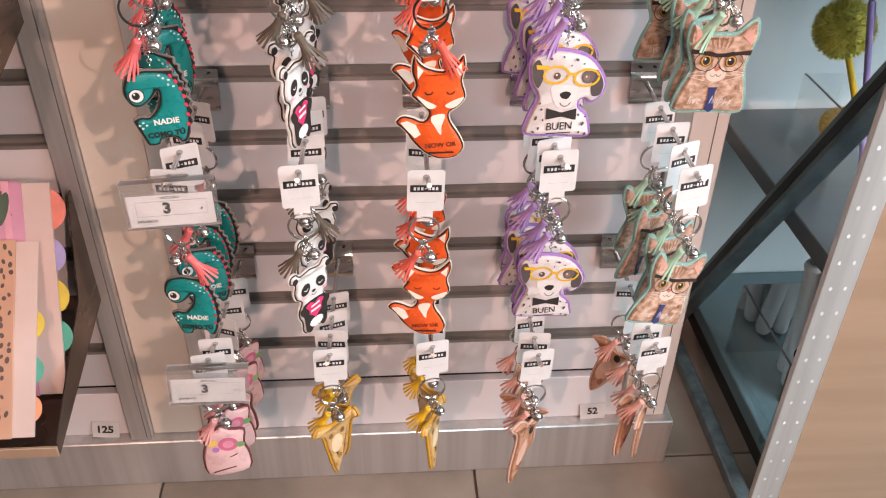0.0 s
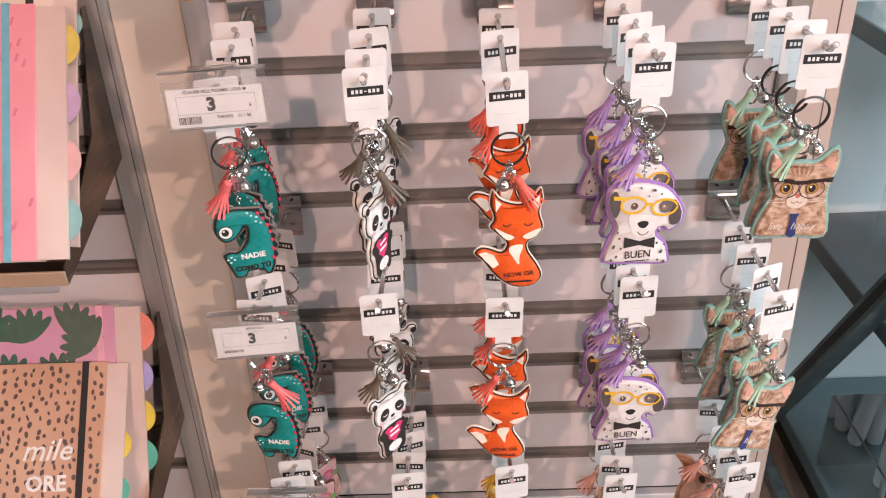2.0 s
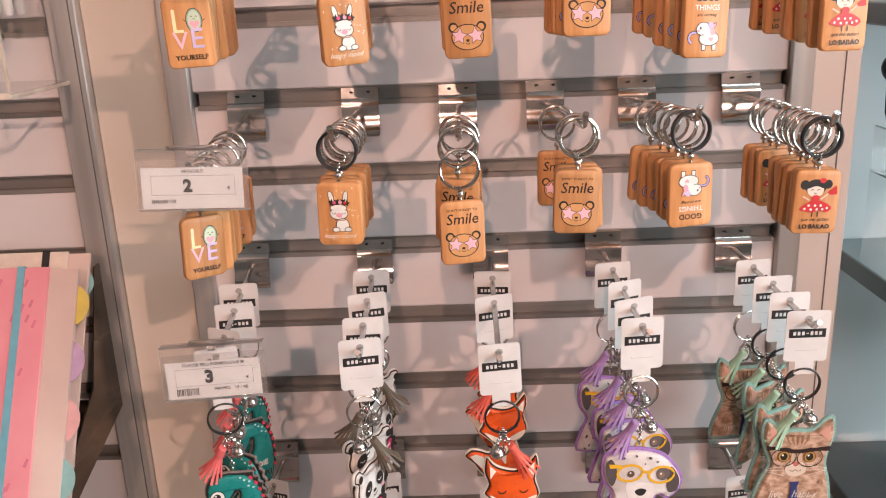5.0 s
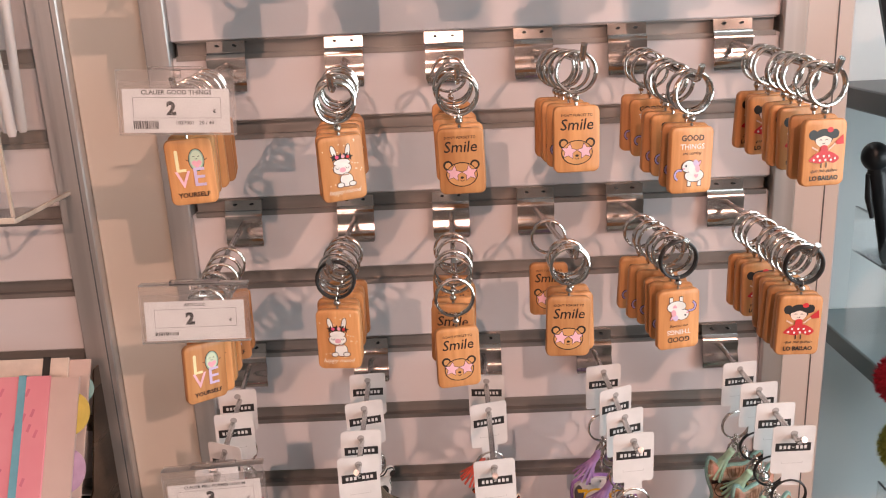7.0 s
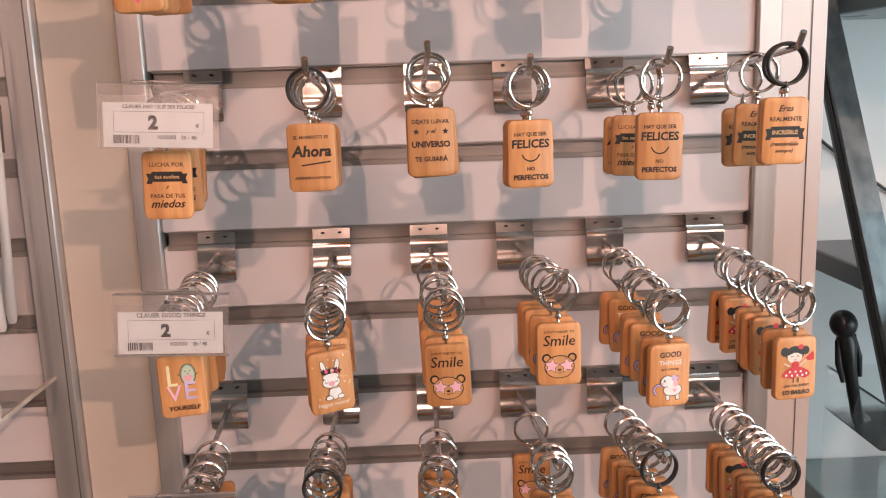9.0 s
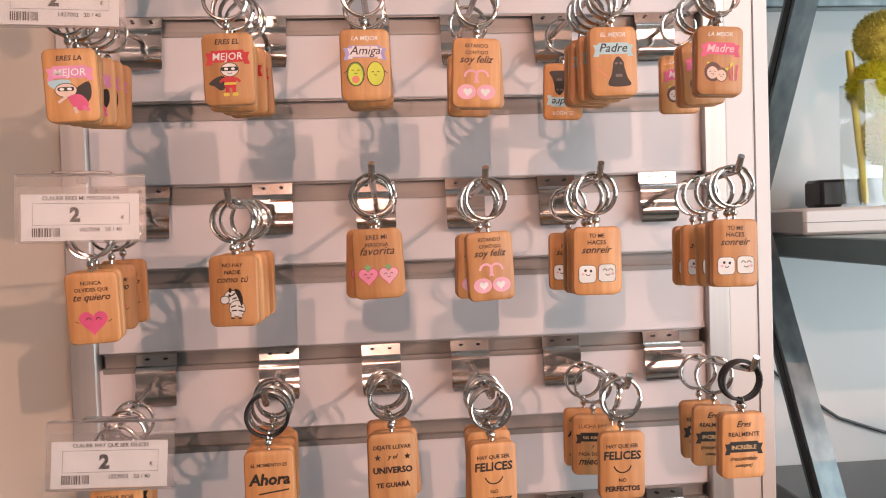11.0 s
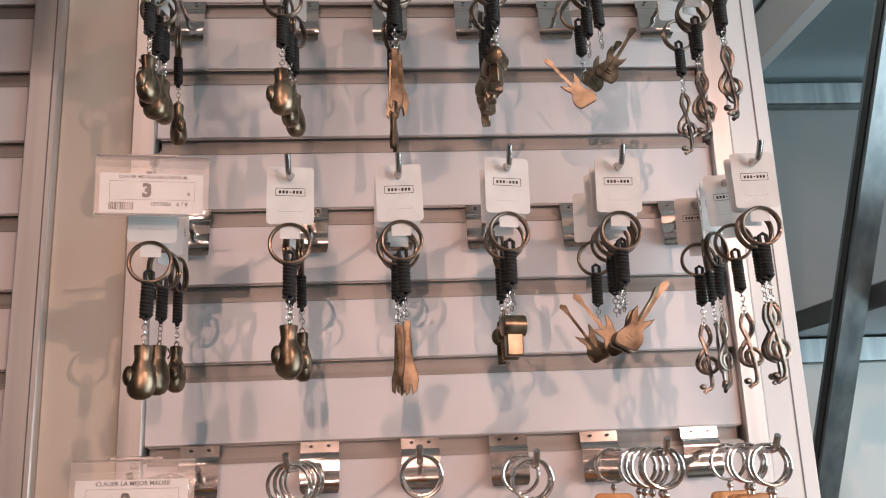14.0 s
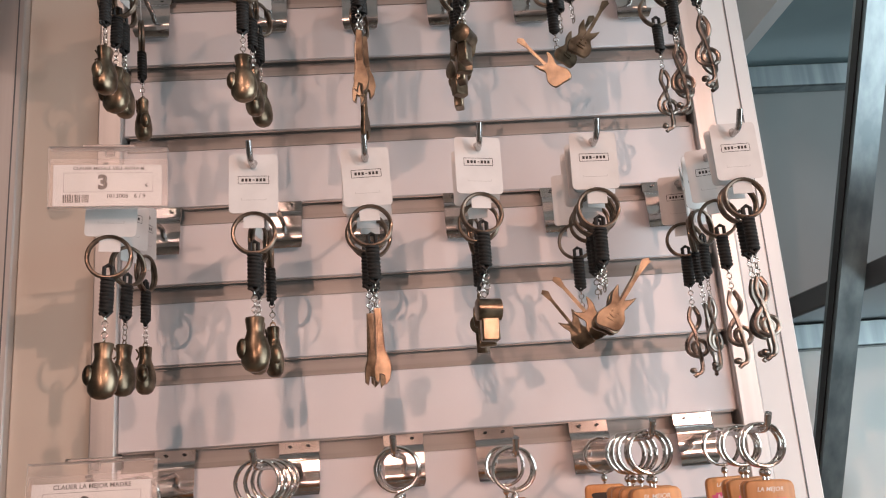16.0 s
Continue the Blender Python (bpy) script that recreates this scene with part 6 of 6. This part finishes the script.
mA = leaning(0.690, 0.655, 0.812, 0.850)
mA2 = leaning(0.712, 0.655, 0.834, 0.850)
nb, front = notebook("cream notebook with a black elastic, tucked behind another", mA2, -0.462, -0.297, 0.236, 0.016, paint((0.76, 0.66, 0.58)), (0.02, 0.02, 0.02), -0.318, ((TABS[3], 0.205, 0.014),), 0.02)
nb, front = notebook("pink notebook with sky blue elastic and round divider tabs", mA, -0.470, -0.304, 0.228, 0.017, ROSEPRINT, (0.16, 0.42, 0.52), -0.330,
                     tuple((c, 0.192 - 0.052 * i, 0.021) for i, c in enumerate(TABS)))
rnd = random.Random(4)
ops = [("s", rect(rnd.uniform(-0.46, -0.308), rnd.uniform(0.01, 0.222), 0.0028, 0.0075, -0.35), (0.66, 0.20, 0.28)) for i in range(44)]
ops += [("s", ellipse(-0.392, 0.030, 0.036, 0.062), (0.86, 0.84, 0.78)), ("s", ellipse(-0.372, 0.088, 0.009, 0.026, -0.25), (0.86, 0.84, 0.78)), ("s", ellipse(-0.372, 0.086, 0.0045, 0.016, -0.25), (0.85, 0.55, 0.55))]
ops += [("t", "RL,", 0.036, -0.364, 0.168, K, 0.05, 0.03), ("t", "got", 0.024, -0.362, 0.144, (0.22, 0.50, 0.50), 0.35, 0.01), ("t", "IS", 0.022, -0.360, 0.112, (0.10, 0.07, 0.06), 0.05, 0.03)]
decorate(front, mA, -0.017, ops)

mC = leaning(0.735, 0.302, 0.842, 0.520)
nb, front = notebook("orchid pink spiral notebook printed with green leaves", mC, -0.480, -0.320, 0.236, 0.018, LEAFPRINT, (0.80, 0.40, 0.50), -0.336,
                     (((0.82, 0.26, 0.20), 0.205, 0.024), ((0.42, 0.38, 0.70), 0.155, 0.02), ((0.72, 0.56, 0.08), 0.110, 0.02), ((0.10, 0.42, 0.32), 0.065, 0.02)), 0.028, True)
ops = []
for i, (x, z, a) in enumerate(((-0.462, 0.205, 0.5), (-0.415, 0.200, -0.3), (-0.368, 0.205, 0.6), (-0.440, 0.150, -0.5), (-0.385, 0.150, 0.2), (-0.345, 0.190, -0.8))):
    for j in range(7):
        b = a + (j - 3) * 0.36
        ops.append(("s", ellipse(x + 0.018 * math.sin(b), z + 0.018 * math.cos(b), 0.0055, 0.019, -b, 12), (0.05 + 0.02 * (i % 3), 0.13, 0.09)))
decorate(front, mC, -0.018, ops)

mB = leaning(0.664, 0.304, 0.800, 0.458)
nb, front = notebook("peach notebook with dark leopard spots and black elastic", mB, -0.490, -0.327, 0.208, 0.016, PEACHPRINT, (0.015, 0.015, 0.015), -0.350,
                     (((0.72, 0.56, 0.08), 0.118, 0.017), ((0.10, 0.42, 0.32), 0.070, 0.017), ((0.80, 0.36, 0.20), 0.030, 0.016)), 0.022)
ops, rnd = [], random.Random(9)
for i in range(17):
    for j in range(20):
        x, z = -0.487 + i * 0.0098 + rnd.uniform(-0.003, 0.003), 0.006 + j * 0.0104 + rnd.uniform(-0.003, 0.003) + (0.005 if i % 2 else 0)
        if z < 0.203 and x < -0.331:
            ops.append(("s", ellipse(x, z, rnd.uniform(0.0014, 0.0027), rnd.uniform(0.0022, 0.0040), rnd.uniform(-0.5, 0.5), 8), (0.10, 0.06, 0.05)))
bm = bmesh.new()
for op in ops:
    flat(bm, op[1], -0.0163)
spots = part("leopard_print", bm, paint((0.13, 0.085, 0.075)), front, "leopard spots", smooth=False)
tagged(spots, kind="stuff")
spots.matrix_basis = mB
decorate(front, mB, -0.0165, [("t", "mile", 0.054, -0.386, 0.104, (0.84, 0.80, 0.76), 0.3, 0.0), ("t", "ORE", 0.044, -0.386, 0.072, (0.84, 0.80, 0.76), 0.0, 0.02)])

# clear bin of white pens
# Tan base colour stands for light glowing in the clear acrylic's edges.
EDGE_GLOW = grained("acrylic_edge_glow", (0.48, 0.40, 0.33), (0.72, 0.63, 0.54), 0.15, 0, (30, 30, 30), 0.02)
bin_ = thing("acrylic_bin", "clear acrylic bin on the slatwall", "bin")
for quad in (((-0.60, 0.7485, 1.02), (-0.284, 0.7485, 1.02), (-0.284, 0.7485, 1.36), (-0.60, 0.7485, 1.36)), ((-0.285, 0.7490, 1.02), (-0.285, 0.862, 1.02), (-0.285, 0.862, 1.36), (-0.285, 0.7490, 1.36)),
             ((-0.60, 0.7490, 1.021), (-0.2855, 0.7490, 1.021), (-0.2855, 0.862, 1.021), (-0.60, 0.862, 1.021))):
    bm = bmesh.new()
    bm.faces.new([bm.verts.new(v) for v in quad])
    part("pane", bm, CLEAR, bin_, smooth=False).visible_shadow = False
bm = bmesh.new()
box(bm, -0.60, -0.284, 0.7460, 0.7484, 1.017, 1.022, c=0.0004)
part("bottom_edge", bm, EDGE_GLOW, bin_)
for x, y in ((-0.285, 0.7475), (-0.285, 0.860), (-0.345, 0.7475)):
    part("corner_edge", box(bmesh.new(), x - 0.0012, x + 0.0012, y - 0.0012, y + 0.0012, 1.0225, 1.36), EDGE_GLOW, bin_, smooth=False)
bm = bmesh.new()
box(bm, -0.2868, -0.2838, 0.7486, 0.862, 1.0165, 1.0205, c=0.0004)
part("side_edge", bm, EDGE_GLOW, bin_)


def pen(x, y, z, h, colour, tip, lean=0.0, words="slim white pen standing in a clear bin"):
    ob = thing("pen", words, "pen", "pens")
    bm = bmesh.new()
    tube(bm, [(0, 0, 0), (0, 0, 0.004), (0, 0, h - 0.02), (0, 0, h - 0.004), (0, 0, h)], [0.003, 0.0042, 0.0042, 0.004, 0.003], 12)
    part("barrel", bm, colour, ob)
    bm = bmesh.new()
    tube(bm, [(0.0052, 0, h - 0.045), (0.0052, 0, h - 0.004), (0.003, 0, h - 0.002)], 0.0011, 8)
    part("clip", bm, tip, ob)
    ob.matrix_basis = pose(x, y, z, 0, lean, 0)
    return ob


for i in range(16):
    pen(-0.300 - 0.0145 * (i % 8) - 0.004 * (i // 8), 0.80 + 0.028 * (i // 8), 1.024 + 0.058, 0.20, WHITE, BLACKM, RND.uniform(-3, 3))
top = thing("wall_shelf", "dark grey shelf fixed high on the slatwall", "shelf")
bm = bmesh.new()
box(bm, -1.2, -0.282, 0.62, 0.866, 2.102, 2.120, c=0.001)
part("board", bm, SLATE, top)
part("front_edge", box(bmesh.new(), -1.2, -0.282, 0.616, 0.6198, 2.10, 2.16, c=0.001), ALU, top)


# ---- goods on the open shelf unit ----
def acrylic_box(x0, x1, y0, y1, z0, z1):
    ob = thing("acrylic_box", "clear open acrylic display box on a grey shelf", "display box", "acrylic boxes")
    t = 0.003
    for (xa, ya), (xb, yb) in (((x0, y0), (x1, y0)), ((x1, y0), (x1, y1)), ((x1, y1), (x0, y1)), ((x0, y1), (x0, y0))):
        bm = bmesh.new()
        bm.faces.new([bm.verts.new(v) for v in ((xa, ya, z0), (xb, yb, z0), (xb, yb, z1), (xa, ya, z1))])
        part("pane", bm, CLEAR, ob, smooth=False).visible_shadow = False
    for a in ((x0, x1, y0 - 0.0004, y0 + t, z1, z1 + 0.0012), (x0, x0 + t, y0 + t, y1, z1, z1 + 0.0012), (x1 - t, x1, y0 + t, y1, z1, z1 + 0.0012)):
        part("polished_edge", box(bmesh.new(), *a), FROST, ob, smooth=False)
    return ob


def pompom(bm, centre, r, seed, n=2600):
    """A fluffy ball of many short tufts."""
    rnd = random.Random(seed)
    ball(bm, centre, r * 0.86, (1, 1, 1), 18, 12)
    c = Vector(centre)
    for i in range(n):
        d = Vector((rnd.gauss(0, 1), rnd.gauss(0, 1), rnd.gauss(0, 1))).normalized()
        side = d.orthogonal().normalized() * r * 0.03
        side = Matrix.Rotation(rnd.uniform(0, 6.28), 3, d) @ side
        tip = c + d * r * rnd.uniform(0.94, 1.04) + side * rnd.uniform(-2, 2)
        a, b = c + d * r * 0.8 + side, c + d * r * 0.8 - side
        bm.faces.new([bm.verts.new(p) for p in (a, b, tip)])


def pompom_pen(x, y, z, h, r, barrel, fluff, lean, seed, words):
    ob = thing("pompom_pen", words, "pen", "pompom pens")
    bm = bmesh.new()
    tube(bm, [(0, 0, 0), (0, 0, 0.012), (0, 0, h)], [0.001, 0.0045, 0.0045], 12)
    part("barrel", bm, paint(barrel), ob)
    bm = bmesh.new()
    pompom(bm, (0, 0, h + r * 0.8), r, seed)
    part("pompom", bm, paint(fluff, 0.8), ob, "fluffy pompom", smooth=False)
    ob.matrix_basis = pose(x, y, z, 0, lean, 0)


YEL, PUR = (0.80, 0.72, 0.16), (0.30, 0.12, 0.50)
acrylic_box(0.665, 0.80, 0.985, 1.12, 0.391, 0.50)
pompom_pen(0.752, 1.05, 0.395, 0.183, 0.041, (0.75, 0.48, 0.02), YEL, -24, 1, "yellow pen with a big fluffy yellow pompom")
pompom_pen(0.745, 1.03, 0.395, 0.040, 0.026, (0.75, 0.48, 0.02), PUR, 8, 2, "short pen with a fluffy purple pompom")
pompom_pen(0.715, 1.08, 0.395, 0.020, 0.028, (0.75, 0.48, 0.02), (0.70, 0.46, 0.03), 0, 3, "pen with a fluffy golden pompom")
pompom_pen(0.762, 1.05, 0.395, 0.19, 0.030, (0.75, 0.48, 0.02), (0.68, 0.20, 0.26), 2, 4, "yellow pen with a fluffy rose pompom")
pen(0.722, 1.0, 0.395, 0.26, paint((0.42, 0.30, 0.62)), paint((0.42, 0.30, 0.62)), -14, "lilac pen standing in a clear box")
acrylic_box(0.605, 0.80, 0.84, 1.02, 0.061, 0.20)
for i in range(10):
    ob = thing("tube", "white plastic wrapped tube in a clear display box", "tube", "white tubes")
    bm = bmesh.new()
    h = 0.22 + 0.012 * (i % 3)
    tube(bm, [(0, 0, 0), (0, 0, 0.006), (0, 0, h - 0.012), (0, 0, h - 0.006), (0, 0, h)], [0.010, 0.0125, 0.0125, 0.0145, 0.012], 18)
    part("body", bm, WHITE, ob)
    bm = bmesh.new()
    tube(bm, circle(0.0068, 16, "z", (0, 0, h + 0.0006)), 0.001, 6, True)
    part("rim", bm, FROST, ob)
    bm = bmesh.new()
    flat(bm, ellipse(0, 0.075, 0.008, 0.013), -0.0127)
    part("sticker", bm, BLACKM, ob, "black oval sticker", smooth=False)
    ob.matrix_basis = pose(0.672 + 0.030 * (i % 4) + 0.006 * (i // 4), 0.905 + 0.034 * (i // 4), 0.0645, RND.uniform(-4, 4), RND.uniform(-6, 4), RND.uniform(-30, 30))

# black brush in its box, red pompom pen lying below
bx = acrylic_box(0.602, 0.72, 0.99, 1.13, 0.721, 0.90)
part("inner_floor", box(bmesh.new(), 0.6025, 0.7195, 0.9905, 1.1295, 0.842, 0.844), CLEAR, bx, smooth=False)
ob = thing("makeup_brush", "glossy black round-headed brush in a clear box", "brush")
bm = bmesh.new()
ball(bm, (0, 0, 0.185), 0.026, (1, 1, 0.92), 20, 14)
part("head", bm, BLACKM, ob)
bm = bmesh.new()
tube(bm, [(0, 0, 0.0), (0, 0, 0.01), (0, 0, 0.10), (0, 0, 0.155), (0, 0, 0.168)], [0.007, 0.0105, 0.013, 0.020, 0.014], 18)
part("handle", bm, BLACKM, ob)
bm = bmesh.new()
for sx in (-1, 1):
    tube(bm, [(sx * 0.020, 0, 0.085), (sx * 0.023, 0, 0.12), (sx * 0.018, 0, 0.160)], [0.004, 0.007, 0.005], 10)
part("grip", bm, BLACKM, ob)
ob.matrix_basis = pose(0.6115, 1.06, 0.846, 0, -12, 10) @ Matrix.Diagonal((0.62, 0.62, 0.74, 1))
pompom_pen(0.652, 0.93, 0.7255, 0.05, 0.034, (0.8, 0.8, 0.8), (0.55, 0.015, 0.04), -72, 6, "white pen with a fluffy crimson pompom")

# white box, black speaker and yellow pompoms
ob = thing("flat_box", "flat white glossy box lying on a grey shelf", "box")
bm = bmesh.new()
box(bm, 0.604, 0.86, 1.08, 1.225, 1.3805, 1.414, c=0.004)
part("body", bm, WHITE, ob)
part("seam", box(bmesh.new(), 0.6035, 0.86, 1.0795, 1.0799, 1.396, 1.3968), SLATE, ob, smooth=False)
ob = thing("black_case", "small matt black case on a white box", "case")
bm = bmesh.new()
box(bm, 0.652, 0.780, 1.125, 1.17, 1.4145, 1.450, c=0.004)
part("body", bm, BLACKM, ob)
acrylic_box(0.672, 0.79, 1.060, 1.115, 1.4145, 1.565)
pompom_pen(0.715, 1.088, 1.418, 0.05, 0.036, (0.6, 0.6, 0.1), YEL, 2, 7, "pen with a fluffy yellow pompom in a clear box")
pompom_pen(0.735, 1.086, 1.418, 0.12, 0.034, (0.7, 0.6, 0.05), (0.62, 0.60, 0.03), -14, 8, "yellow pen with a fluffy lime yellow pompom")
pompom_pen(0.728, 1.088, 1.418, 0.175, 0.036, (0.7, 0.6, 0.05), YEL, -4, 9, "tall yellow pen with a fluffy pompom")
pen(0.69, 1.09, 1.418, 0.19, paint((0.7, 0.62, 0.1)), STEEL, -6, "yellow ballpoint pen in a clear box")
ob = thing("cable", "thin black cable hanging behind the shelf unit", "cable")
part("wire", tube(bmesh.new(), [(0.52, 1.232, 1.30), (0.58, 1.231, 1.235), (0.63, 1.230, 1.19), (0.68, 1.230, 1.15), (0.73, 1.230, 1.115), (0.80, 1.230, 1.09), (0.95, 1.231, 1.075)], 0.0022, 8), BLACKM, ob)
